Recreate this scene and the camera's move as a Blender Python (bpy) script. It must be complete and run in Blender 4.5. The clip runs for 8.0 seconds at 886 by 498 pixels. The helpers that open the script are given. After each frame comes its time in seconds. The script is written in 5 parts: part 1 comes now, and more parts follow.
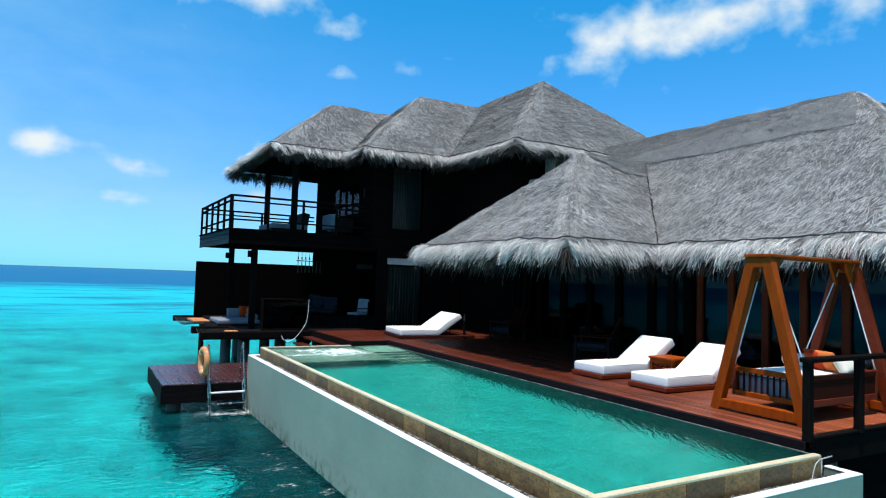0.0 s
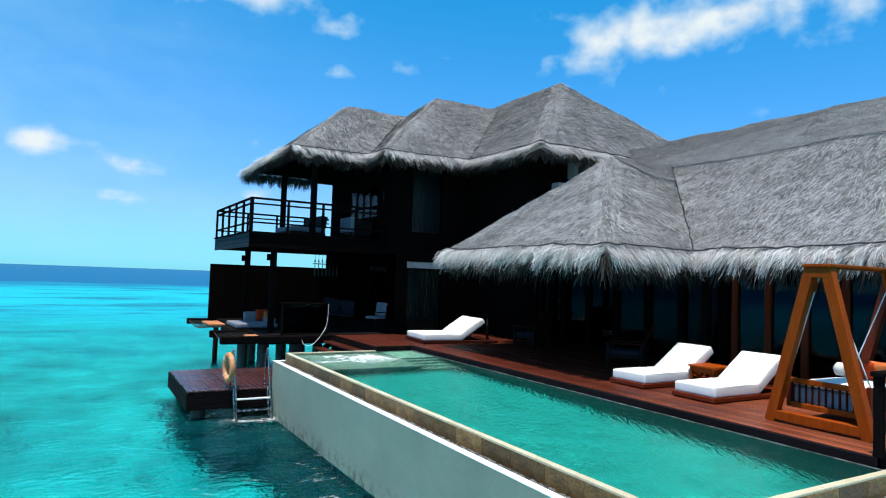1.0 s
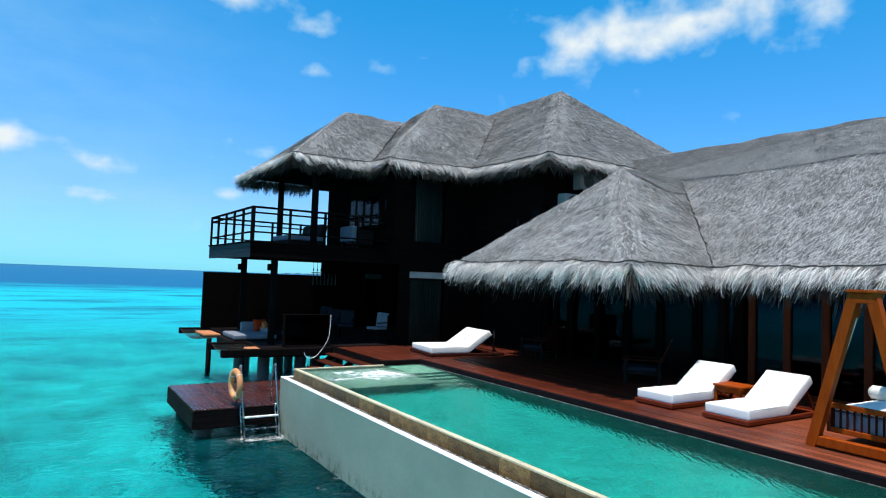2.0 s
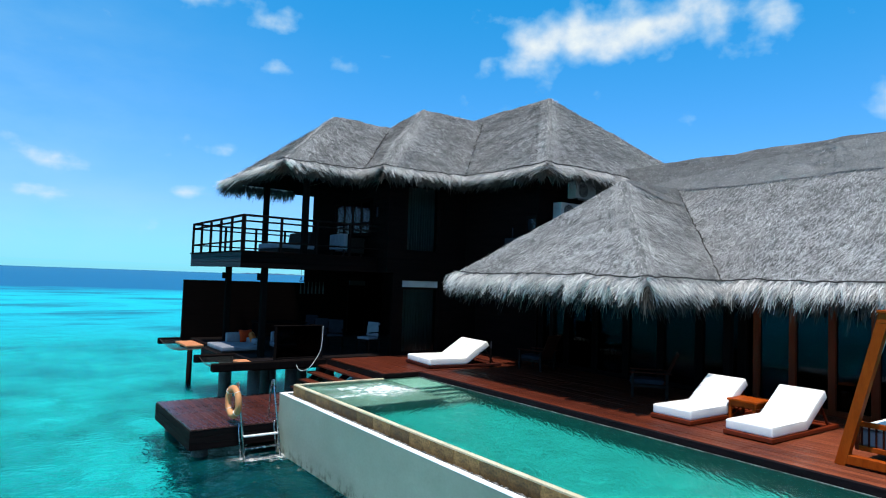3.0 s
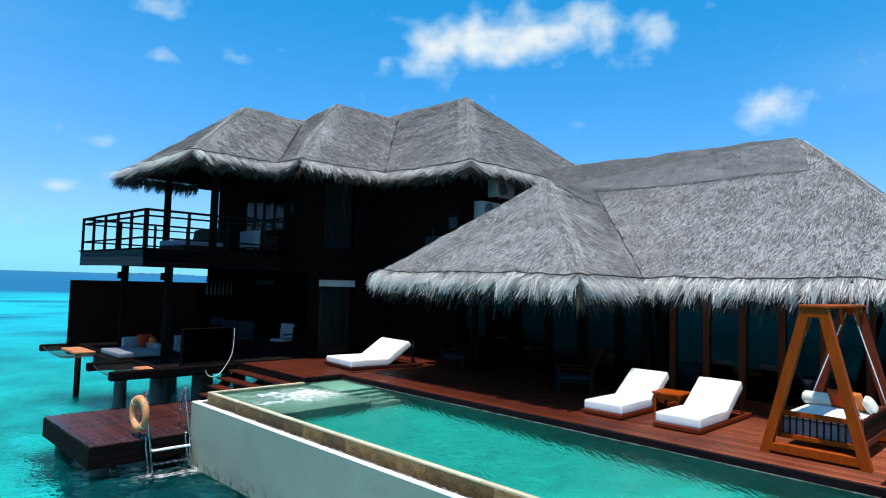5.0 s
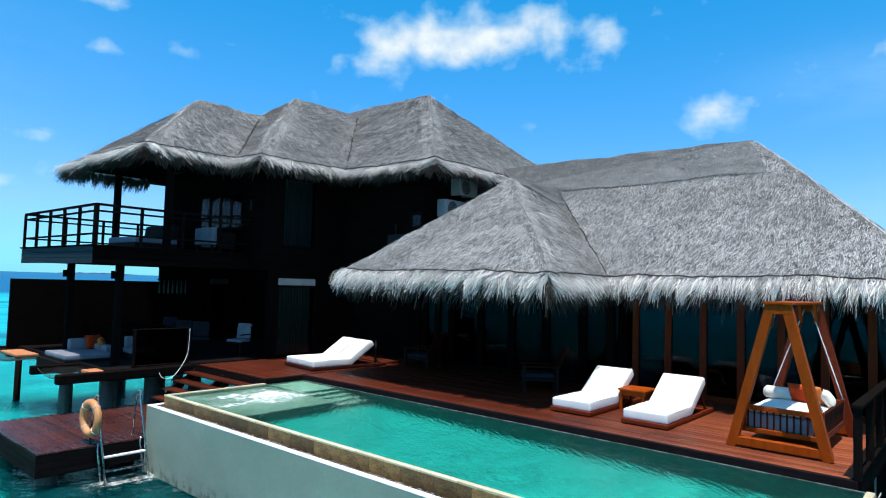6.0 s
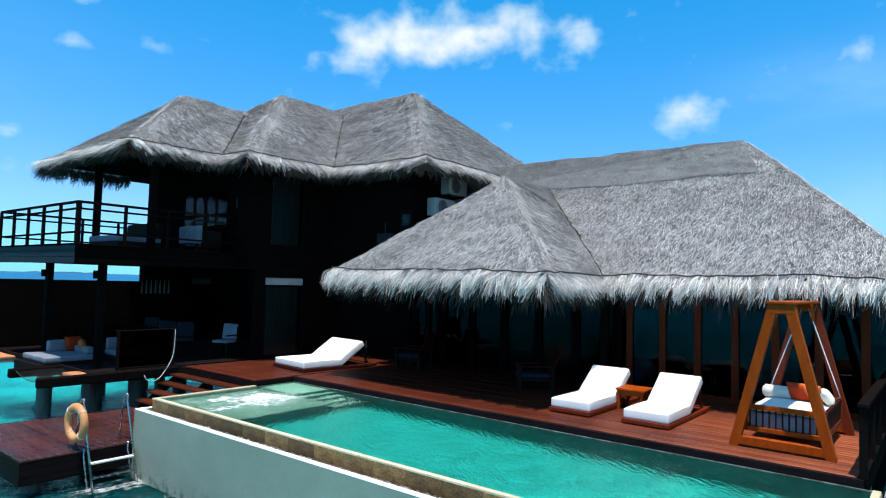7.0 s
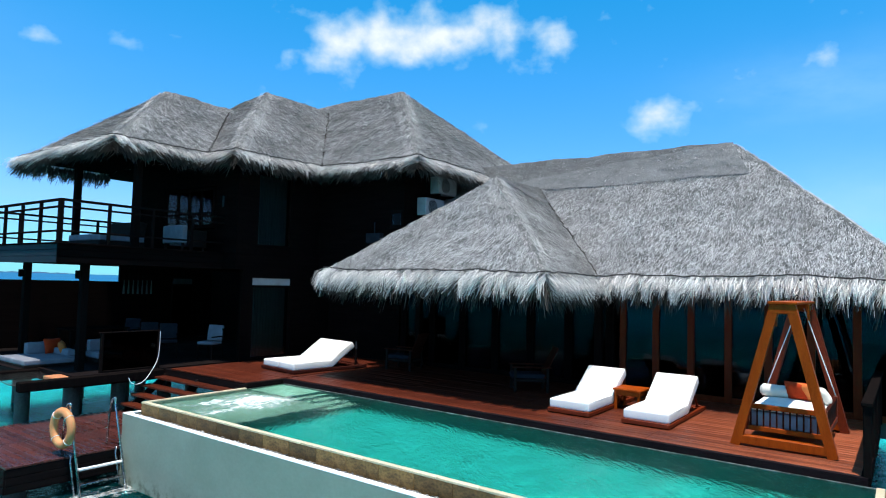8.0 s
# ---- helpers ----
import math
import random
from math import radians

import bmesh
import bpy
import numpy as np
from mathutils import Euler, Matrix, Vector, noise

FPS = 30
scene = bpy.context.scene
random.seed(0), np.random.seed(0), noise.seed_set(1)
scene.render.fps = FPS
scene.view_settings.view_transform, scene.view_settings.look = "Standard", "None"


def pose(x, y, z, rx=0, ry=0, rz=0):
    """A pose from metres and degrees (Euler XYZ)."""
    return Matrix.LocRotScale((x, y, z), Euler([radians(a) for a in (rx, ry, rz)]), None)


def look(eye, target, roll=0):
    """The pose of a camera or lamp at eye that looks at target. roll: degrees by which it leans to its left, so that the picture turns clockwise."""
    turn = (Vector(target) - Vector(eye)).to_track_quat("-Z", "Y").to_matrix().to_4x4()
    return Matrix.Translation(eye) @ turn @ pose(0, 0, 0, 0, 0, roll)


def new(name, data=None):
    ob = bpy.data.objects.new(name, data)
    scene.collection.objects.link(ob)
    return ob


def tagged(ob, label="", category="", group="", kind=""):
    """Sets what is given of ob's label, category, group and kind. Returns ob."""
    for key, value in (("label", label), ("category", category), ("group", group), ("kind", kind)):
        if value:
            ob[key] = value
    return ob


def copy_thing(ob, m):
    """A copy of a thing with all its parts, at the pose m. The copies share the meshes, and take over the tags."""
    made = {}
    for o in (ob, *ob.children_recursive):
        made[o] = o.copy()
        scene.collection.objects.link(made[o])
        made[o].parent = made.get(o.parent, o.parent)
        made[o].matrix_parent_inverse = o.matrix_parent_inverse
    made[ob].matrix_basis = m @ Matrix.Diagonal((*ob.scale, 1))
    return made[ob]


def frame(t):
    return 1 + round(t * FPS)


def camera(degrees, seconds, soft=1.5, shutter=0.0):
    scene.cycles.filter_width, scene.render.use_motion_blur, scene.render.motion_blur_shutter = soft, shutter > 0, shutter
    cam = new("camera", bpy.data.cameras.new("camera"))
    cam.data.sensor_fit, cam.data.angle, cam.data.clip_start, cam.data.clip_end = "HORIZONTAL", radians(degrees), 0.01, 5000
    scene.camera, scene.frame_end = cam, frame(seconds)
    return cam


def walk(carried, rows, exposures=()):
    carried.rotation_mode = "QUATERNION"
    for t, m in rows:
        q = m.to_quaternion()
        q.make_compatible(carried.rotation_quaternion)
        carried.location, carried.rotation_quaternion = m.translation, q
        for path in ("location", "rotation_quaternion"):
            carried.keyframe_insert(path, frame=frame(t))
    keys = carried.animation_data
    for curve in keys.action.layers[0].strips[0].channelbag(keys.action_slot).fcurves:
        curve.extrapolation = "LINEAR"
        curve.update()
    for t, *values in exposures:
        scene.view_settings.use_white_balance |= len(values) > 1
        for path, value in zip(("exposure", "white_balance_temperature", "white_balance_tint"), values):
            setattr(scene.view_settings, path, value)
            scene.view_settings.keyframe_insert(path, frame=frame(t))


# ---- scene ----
cam = camera(70.3, 8.0, 1.1)
PATH = [
    (0, (0.281, 0.422, 1.694), (1.271, 2.157, 1.788), 1.9),
    (0.5, (0.014, 0.656, 1.705), (1.007, 2.389, 1.798), 1.9),
    (1, (-0.271, 0.938, 1.802), (0.727, 2.669, 1.895), 2.0),
    (1.5, (-0.552, 1.245, 1.925), (0.47, 2.962, 2.02), 2.1),
    (3, (-1.563, 2.34, 2.359), (-0.401, 3.965, 2.457), 2.0),
    (3.5, (-1.763, 2.649, 2.363), (-0.555, 4.24, 2.467), 1.9),
    (4, (-1.828, 2.818, 2.358), (-0.572, 4.371, 2.463), 2.0),
    (4.5, (-1.818, 2.903, 2.358), (-0.491, 4.395, 2.462), 1.9),
    (5, (-1.839, 3.029, 2.325), (-0.431, 4.446, 2.431), 1.7),
    (6.5, (-2.011, 3.541, 2.284), (-0.473, 4.815, 2.393), 1.7),
    (7, (-2.077, 3.748, 2.296), (-0.519, 4.998, 2.403), 1.6),
    (7.5, (-2.148, 3.937, 2.313), (-0.569, 5.159, 2.419), 1.5),
    (8, (-2.259, 4.165, 2.286), (-0.652, 5.351, 2.396), 1.6),
]
walk(cam, [(t, look(eye, target, roll)) for t, eye, target, roll in PATH], [(0, 0.28), (5, 0.28), (6.5, 0.40), (8, 0.42)])

# ---------- light ----------
SUN_TO = Vector((-0.20, -0.125, 1.0)).normalized()
world = bpy.data.worlds.new("sky")
scene.world = world
world.use_nodes = True
wn = world.node_tree.nodes
sky = wn.new("ShaderNodeTexSky")
sky.sky_type, sky.sun_disc = "NISHITA", False
sky.sun_elevation = math.asin(SUN_TO.z)
sky.sun_rotation = math.atan2(SUN_TO.x, SUN_TO.y)
sky.air_density, sky.dust_density, sky.ozone_density = 1.0, 0.15, 1.0
wn["Background"].inputs["Strength"].default_value = 0.10
# the deep tropical blue: each channel of the sky spread to its own range
links = world.node_tree.links
parts_in, parts_out = wn.new("ShaderNodeSeparateColor"), wn.new("ShaderNodeCombineColor")
links.new(sky.outputs[0], parts_in.inputs[0])
for k, (lo, hi, to_lo, to_hi) in enumerate(((1.3, 4.1, 0.12, 2.2), (0.0, 10.0, 0.9, 9.05), (0.0, 10.0, 0.9, 15.6))):
    spread = wn.new("ShaderNodeMapRange")
    for name, v in (("From Min", lo), ("From Max", hi), ("To Min", to_lo), ("To Max", to_hi)):
        spread.inputs[name].default_value = v
    links.new(parts_in.outputs[k], spread.inputs["Value"])
    links.new(spread.outputs[0], parts_out.inputs[k])
links.new(parts_out.outputs[0], wn["Background"].inputs[0])
sun_data = bpy.data.lights.new("sun", "SUN")
sun_data.energy, sun_data.angle, sun_data.color = 5.0, radians(0.55), (1.0, 0.955, 0.89)
sun = new("sun", sun_data)
sun.matrix_world = look(SUN_TO * 60, (0, 0, 0))


# ---------- material helpers ----------
def nodes_of(name):
    m = bpy.data.materials.new(name)
    m.use_nodes = True
    return m, m.node_tree.nodes, m.node_tree.links, m.node_tree.nodes["Principled BSDF"]


def mixer(nt, fac, a, b, mode="MIX"):
    n = nt.new("ShaderNodeMix")
    n.data_type, n.blend_type = "RGBA", mode
    for socket, v in ((n.inputs[0], fac), (n.inputs[6], a), (n.inputs[7], b)):
        if hasattr(v, "node"):
            n.id_data.links.new(v, socket)
        else:
            socket.default_value = v if not isinstance(v, tuple) else (*v[:3], 1)
    return n.outputs[2]


def noise_at(nt, ln, scale, stretch=(1, 1, 1), detail=4.0, rough=0.55, turn=(0, 0, 0), skew=None):
    tc, mp, nz = nt.new("ShaderNodeTexCoord"), nt.new("ShaderNodeMapping"), nt.new("ShaderNodeTexNoise")
    mp.inputs["Scale"].default_value = stretch
    mp.inputs["Rotation"].default_value = turn
    if skew is not None:
        # ripples drawn out along one bearing, chosen to fit the camera's view
        mp.vector_type = "TEXTURE"
        mp.inputs["Rotation"].default_value = (0, 0, radians(skew))
    nz.inputs["Scale"].default_value, nz.inputs["Detail"].default_value, nz.inputs["Roughness"].default_value = scale, detail, rough
    ln.new(tc.outputs["Object"], mp.inputs[0])
    ln.new(mp.outputs[0], nz.inputs["Vector"])
    return nz.outputs["Fac"]


def ramp(nt, ln, fac, lo, hi):
    r = nt.new("ShaderNodeMapRange")
    r.inputs["From Min"].default_value, r.inputs["From Max"].default_value = lo, hi
    ln.new(fac, r.inputs["Value"])
    return r.outputs[0]


def surface(name, c1, c2, rough=0.6, scale=6.0, stretch=(1, 1, 1), fine=45.0, bump=0.15, metal=0.0, spec=0.5, vary=0.0, island=0.0, dark=0.75, turn=(0, 0, 0)):
    """A surface with colour variation at two scales, relief, and per-piece variation."""
    m, nt, ln, b = nodes_of(name)
    big = ramp(nt, ln, noise_at(nt, ln, scale, stretch, 4, 0.6, turn), 0.3, 0.7)
    small = noise_at(nt, ln, fine, stretch, 3, 0.6, turn)
    col = mixer(nt, big, c1, c2)
    col = mixer(nt, ramp(nt, ln, small, 0.62, 0.3), col, (dark, dark, dark), "MULTIPLY")
    if vary or island:
        src = nt.new("ShaderNodeObjectInfo").outputs["Random"] if vary else nt.new("ShaderNodeNewGeometry").outputs["Random Per Island"]
        amount = vary or island
        hs = nt.new("ShaderNodeHueSaturation")
        mr = nt.new("ShaderNodeMapRange")
        mr.inputs["To Min"].default_value, mr.inputs["To Max"].default_value = 1 - amount, 1 + amount
        ln.new(src, mr.inputs["Value"])
        ln.new(mr.outputs[0], hs.inputs["Value"])
        ln.new(col, hs.inputs["Color"])
        col = hs.outputs[0]
    ln.new(col, b.inputs["Base Color"])
    b.inputs["Metallic"].default_value = metal
    b.inputs["Specular IOR Level"].default_value = spec
    rr = nt.new("ShaderNodeMapRange")
    rr.inputs["To Min"].default_value, rr.inputs["To Max"].default_value = max(rough - 0.12, 0.03), min(rough + 0.12, 1)
    ln.new(big, rr.inputs["Value"])
    ln.new(rr.outputs[0], b.inputs["Roughness"])
    if bump:
        bp = nt.new("ShaderNodeBump")
        bp.inputs["Strength"].default_value, bp.inputs["Distance"].default_value = bump, 0.02
        ln.new(small, bp.inputs["Height"])
        ln.new(bp.outputs[0], b.inputs["Normal"])
    return m


# ---------- materials ----------
THATCH = surface("thatch", (0.1248, 0.1225, 0.1178), (0.234, 0.2285, 0.2207), 0.95, 1.3, (1, 1, 1), 22, 1.0, spec=0.03, dark=0.4)
CAP = surface("thatch_cap", (0.152, 0.152, 0.150), (0.250, 0.250, 0.246), 0.95, 1.3, (1, 1, 1), 30, 0.6, spec=0.03, dark=0.5, island=0.5)
STRAW = surface("straw", (0.315, 0.307, 0.300), (0.533, 0.521, 0.510), 0.95, 1.1, fine=25, bump=0, spec=0.03, island=0.6)
# Hip straw kept slightly paler for wear and a painted highlight.
HIPSTRAW = surface("hip_highlight_straw", (0.3432, 0.3315, 0.3198), (0.5304, 0.5148, 0.4914), 0.95, 1.1, fine=25, bump=0, spec=0.03, island=0.45)
FRINGE = surface("fringe_straw", (0.72, 0.688, 0.66), (0.82, 0.797, 0.77), 0.9, 2.0, fine=25, bump=0, spec=0.03, island=0.65)
# Near-black straw that paints shade behind the fringe and in roof valleys.
SHADESTRAW = surface("shade_dark_straw", (0.035, 0.031, 0.027), (0.09, 0.08, 0.07), 0.95, 2.0, fine=25, bump=0, spec=0.02, island=0.6)
# Pool mosaic darkened so upright faces carry their shade in the colour.
SHADETILE = surface("shade_dark_mosaic", (0.002, 0.035, 0.029), (0.004, 0.060, 0.050), 0.5, 1.6, fine=5, bump=0.05, dark=0.6)
FASCIA = surface("dark_purple_board", (0.004, 0.0025, 0.0035), (0.016, 0.009, 0.011), 0.8, 3.0, (6, 0.5, 6), 30, 0.3, spec=0.08, dark=0.4)
# Pale patches here paint the glint along the waterline.
GLINTLEDGE = surface("glint_painted_ledge", (0.02, 0.024, 0.024), (0.30, 0.30, 0.29), 0.8, 5.0, (1, 1.4, 1), 30, 0.3, spec=0.2, dark=0.4)
CORD = surface("tarred_cord", (0.02, 0.018, 0.016), (0.035, 0.03, 0.028), 0.9)
# Dark stained wood, colour lowered further to carry shade under the roofs.
BLACKWOOD = surface("shade_black_stained_wood", (0.004, 0.003, 0.003), (0.008, 0.0055, 0.005), 0.85, 2.0, (0.5, 0.5, 6), 30, 0.25, spec=0.0)
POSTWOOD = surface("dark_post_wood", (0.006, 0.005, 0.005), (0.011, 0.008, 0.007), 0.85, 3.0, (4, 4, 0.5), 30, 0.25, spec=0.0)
# Fascia timber with the left side's bluish skylight mixed into its colour.
LITBOARD = surface("sky_lit_timber", (0.010, 0.015, 0.022), (0.022, 0.031, 0.043), 0.7, 2.0, (0.5, 0.5, 12), 25, 0.25, spec=0.1)


def worn_sheen_deck():
    """Red oiled planks, rubbed paler in a broad stretch at the swing end, with sky sheen painted in."""
    m = surface("red_oiled_decking", (0.060, 0.0098, 0.0042), (0.116, 0.0225, 0.0085), 0.42, 2.2, (9, 0.6, 9), 40, 0.25, spec=0.22, vary=0.3, dark=0.65)
    nt, ln = m.node_tree.nodes, m.node_tree.links
    b = nt["Principled BSDF"]
    col = b.inputs["Base Color"].links[0].from_socket
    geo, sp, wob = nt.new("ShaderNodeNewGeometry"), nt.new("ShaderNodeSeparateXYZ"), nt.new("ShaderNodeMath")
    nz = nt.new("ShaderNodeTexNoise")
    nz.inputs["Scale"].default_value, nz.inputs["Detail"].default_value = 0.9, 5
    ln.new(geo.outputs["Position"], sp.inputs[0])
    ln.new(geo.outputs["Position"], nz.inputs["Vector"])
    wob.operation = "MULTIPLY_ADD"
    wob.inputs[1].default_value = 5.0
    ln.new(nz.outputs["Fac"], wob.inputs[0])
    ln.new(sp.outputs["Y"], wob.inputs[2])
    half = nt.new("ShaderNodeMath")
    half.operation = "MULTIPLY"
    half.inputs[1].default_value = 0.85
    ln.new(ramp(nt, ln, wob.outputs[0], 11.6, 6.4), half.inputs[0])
    # This gain paints sky sheen as well as the rubbed wear.
    wear_and_sheen = mixer(nt, half.outputs[0], (1, 1, 1), (3.7, 5.2, 5.4), "MIX")
    col = mixer(nt, 1.0, col, wear_and_sheen, "MULTIPLY")
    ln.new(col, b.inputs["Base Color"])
    return m


DECK = worn_sheen_deck()
DOCK = surface("wet_dark_decking", (0.0351, 0.0094, 0.0078), (0.0975, 0.025, 0.0172), 0.3, 1.6, (2.5, 0.8, 9), 40, 0.2, spec=0.5, vary=0.3, dark=0.78)
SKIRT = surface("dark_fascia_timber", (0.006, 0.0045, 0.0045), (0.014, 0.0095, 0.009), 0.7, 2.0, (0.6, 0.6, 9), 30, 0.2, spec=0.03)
TEAK = surface("orange_teak", (0.2496, 0.0367, 0.0023), (0.351, 0.0624, 0.0047), 0.45, 3.0, (3, 3, 0.5), 40, 0.12, spec=0.06, dark=0.75)
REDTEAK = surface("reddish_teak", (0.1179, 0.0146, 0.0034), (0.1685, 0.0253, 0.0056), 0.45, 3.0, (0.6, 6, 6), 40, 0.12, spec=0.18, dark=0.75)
MULLION = surface("reddish_window_frame", (0.12, 0.017, 0.004), (0.18, 0.028, 0.006), 0.5, 3.0, (4, 4, 0.5), 40, 0.12, spec=0.1)
FABRIC = surface("white_canvas", (0.76, 0.73, 0.69), (0.80, 0.775, 0.735), 0.9, 3.0, fine=160, bump=0.12, spec=0.1, dark=0.95)
# White canvas greyed in the colour for furniture standing in shade.
SHADECLOTH = surface("shaded_white_canvas", (0.15, 0.16, 0.19), (0.22, 0.23, 0.26), 0.9, 4.0, fine=120, bump=0.1, spec=0.05, dark=0.9)
STRIPE = surface("grey_blue_canvas", (0.19, 0.195, 0.24), (0.26, 0.265, 0.31), 0.9, 4.0, fine=120, bump=0.1, spec=0.1, dark=0.9)
ORANGE = surface("orange_cushion_cloth", (0.5616, 0.1326, 0.0273), (0.6552, 0.2106, 0.0702), 0.9, 4.0, fine=120, bump=0.12, spec=0.05, dark=0.88)
RUST = surface("rust_red_cushion_cloth", (0.39, 0.0312, 0.0078), (0.4836, 0.0507, 0.0109), 0.9, 4.0, fine=120, bump=0.12, spec=0.1, dark=0.88)
CREAM = surface("cream_cushion_cloth", (0.624, 0.5772, 0.4836), (0.6708, 0.624, 0.546), 0.9, 4.0, fine=120, bump=0.12, spec=0.1, dark=0.92)
ROPE = surface("white_rope", (0.70, 0.70, 0.70), (0.80, 0.80, 0.78), 0.8, 20.0, fine=200, bump=0.3, spec=0.2)
SHELL = surface("grey_white_render", (0.2262, 0.2574, 0.2028), (0.2925, 0.3276, 0.2613), 0.7, 0.8, (1, 1, 1.4), 14, 0.06, spec=0.2, dark=0.93)


def add_algae(m):
    """Dark green weed in ragged tufts above the water line, and faint drip marks."""
    nt, ln = m.node_tree.nodes, m.node_tree.links
    b = nt["Principled BSDF"]
    col = b.inputs["Base Color"].links[0].from_socket
    tc, sp = nt.new("ShaderNodeTexCoord"), nt.new("ShaderNodeSeparateXYZ")
    ln.new(tc.outputs["Object"], sp.inputs[0])
    low = ramp(nt, ln, sp.outputs["Z"], -1.28, -1.66)
    mul = nt.new("ShaderNodeMath")
    mul.operation = "MULTIPLY"
    ln.new(low, mul.inputs[0])
    ln.new(ramp(nt, ln, noise_at(nt, ln, 5.0, (1, 1, 0.9), 6, 0.7), 0.48, 0.62), mul.inputs[1])
    col = mixer(nt, mul.outputs[0], col, (0.035, 0.045, 0.02))
    drip = ramp(nt, ln, noise_at(nt, ln, 2.2, (1, 1, 0.18), 4, 0.65), 0.60, 0.80)
    half = nt.new("ShaderNodeMath")
    half.operation = "MULTIPLY"
    half.inputs[1].default_value = 0.2
    ln.new(drip, half.inputs[0])
    col = mixer(nt, half.outputs[0], col, (0.25, 0.26, 0.2))
    ln.new(col, b.inputs["Base Color"])


add_algae(SHELL)
WHITE = surface("white_wall_cap", (0.80, 0.80, 0.78), (0.86, 0.86, 0.84), 0.6, 4, fine=40, bump=0.05, spec=0.3, dark=0.93)
TILE = surface("tan_stone_tile", (0.0546, 0.0265, 0.0078), (0.2574, 0.1482, 0.0507), 0.5, 1.7, (1, 1, 1.5), 22, 0.15, spec=0.3, vary=0.55, dark=0.4)
COPING = surface("pale_stone_coping", (0.5148, 0.429, 0.2652), (0.624, 0.5538, 0.39), 0.45, 5.0, fine=40, bump=0.1, spec=0.3, vary=0.1, dark=0.8)
PEBBLE = surface("mixed_pebbles", (0.039, 0.0374, 0.0351), (0.1872, 0.1833, 0.1716), 0.6, 3.0, fine=40, bump=0.1, island=0.95)
CONCRETE = surface("wet_concrete", (0.05, 0.052, 0.045), (0.12, 0.12, 0.10), 0.8, 3.0, fine=25, bump=0.3, dark=0.5)
STEEL = surface("brushed_steel", (0.429, 0.4446, 0.4836), (0.546, 0.5616, 0.5928), 0.25, 8, (1, 1, 1), 80, 0.02, metal=1.0)
BUOY = surface("orange_foam_ring", (0.5772, 0.2184, 0.0702), (0.6396, 0.2886, 0.1092), 0.6, 4, fine=60, bump=0.1, dark=0.85)
WHITEPLASTIC = surface("off_white_metal", (0.62, 0.63, 0.63), (0.72, 0.73, 0.72), 0.45, 4, fine=40, bump=0.04, dark=0.9)
# Lounger teak darkened to put the base's shade into its colour.
SHADETEAK = surface("shaded_teak", (0.039, 0.0078, 0.0047), (0.0702, 0.014, 0.0078), 0.5, 3.0, (0.6, 6, 6), 40, 0.12, spec=0.15)
# Red timber darkened to stand for shade on the swing and veranda chairs.
SHADEWOOD = surface("shaded_red_timber", (0.030, 0.007, 0.004), (0.05, 0.011, 0.006), 0.7, 3.0, (4, 4, 0.5), 40, 0.12, spec=0.03)
# White metal greyed so the wall units carry their shade in the colour.
UNITGREY = surface("greyed_white_metal", (0.30, 0.31, 0.32), (0.42, 0.43, 0.43), 0.5, 4, fine=40, bump=0.04, dark=0.85)
# Canvas taken near black for cushions and fittings deep in shade.
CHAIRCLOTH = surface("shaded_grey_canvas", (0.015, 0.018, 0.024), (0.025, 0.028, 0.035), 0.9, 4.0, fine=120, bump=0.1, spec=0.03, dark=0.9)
SALMON = surface("faded_salmon_cloth", (0.429, 0.156, 0.0663), (0.5148, 0.2184, 0.1092), 0.9, 4.0, fine=120, bump=0.12, spec=0.05, dark=0.85)
CURTAIN = surface("grey_green_curtain", (0.038, 0.057, 0.055), (0.066, 0.09, 0.087), 0.9, 3, (14, 14, 0.3), 60, 0.2, spec=0.05)
# Interior colour kept near black so rooms behind the glass read unlit.
INTERIOR = surface("shade_dark_plaster", (0.05, 0.045, 0.04), (0.07, 0.06, 0.055), 0.9, 2)
WICKER = surface("dark_wicker", (0.010, 0.008, 0.007), (0.02, 0.015, 0.012), 0.8, 12, fine=120, bump=0.5, dark=0.5, spec=0.1)
NET = surface("dark_hammock_net", (0.02, 0.018, 0.016), (0.05, 0.045, 0.04), 0.9, 4, fine=90, bump=0.4, dark=0.6)


def glass(name, tint, gloss, rough=0.01):
    """A pane that lets light through and mirrors by its angle."""
    m, nt, ln, b = nodes_of(name)
    nt.remove(b)
    tr, gl, mx, fr = nt.new("ShaderNodeBsdfTransparent"), nt.new("ShaderNodeBsdfGlossy"), nt.new("ShaderNodeMixShader"), nt.new("ShaderNodeFresnel")
    tr.inputs[0].default_value = (*tint, 1)
    gl.inputs["Color"].default_value, gl.inputs["Roughness"].default_value = (*gloss, 1), rough
    fr.inputs[0].default_value = 1.5
    ln.new(fr.outputs[0], mx.inputs[0]), ln.new(tr.outputs[0], mx.inputs[1]), ln.new(gl.outputs[0], mx.inputs[2])
    ln.new(mx.outputs[0], nt["Material Output"].inputs[0])
    return m


PANE = glass("tinted_pane", (0.10, 0.14, 0.15), (0.24, 0.34, 0.44))
# Copy of the pane with gloss cut, so glass in shade stays dim.
DIMPANE = glass("shaded_pane", (0.08, 0.11, 0.12), (0.10, 0.13, 0.15))
CLEAR = glass("clear_pane", (0.8, 0.86, 0.86), (0.35, 0.35, 0.35))


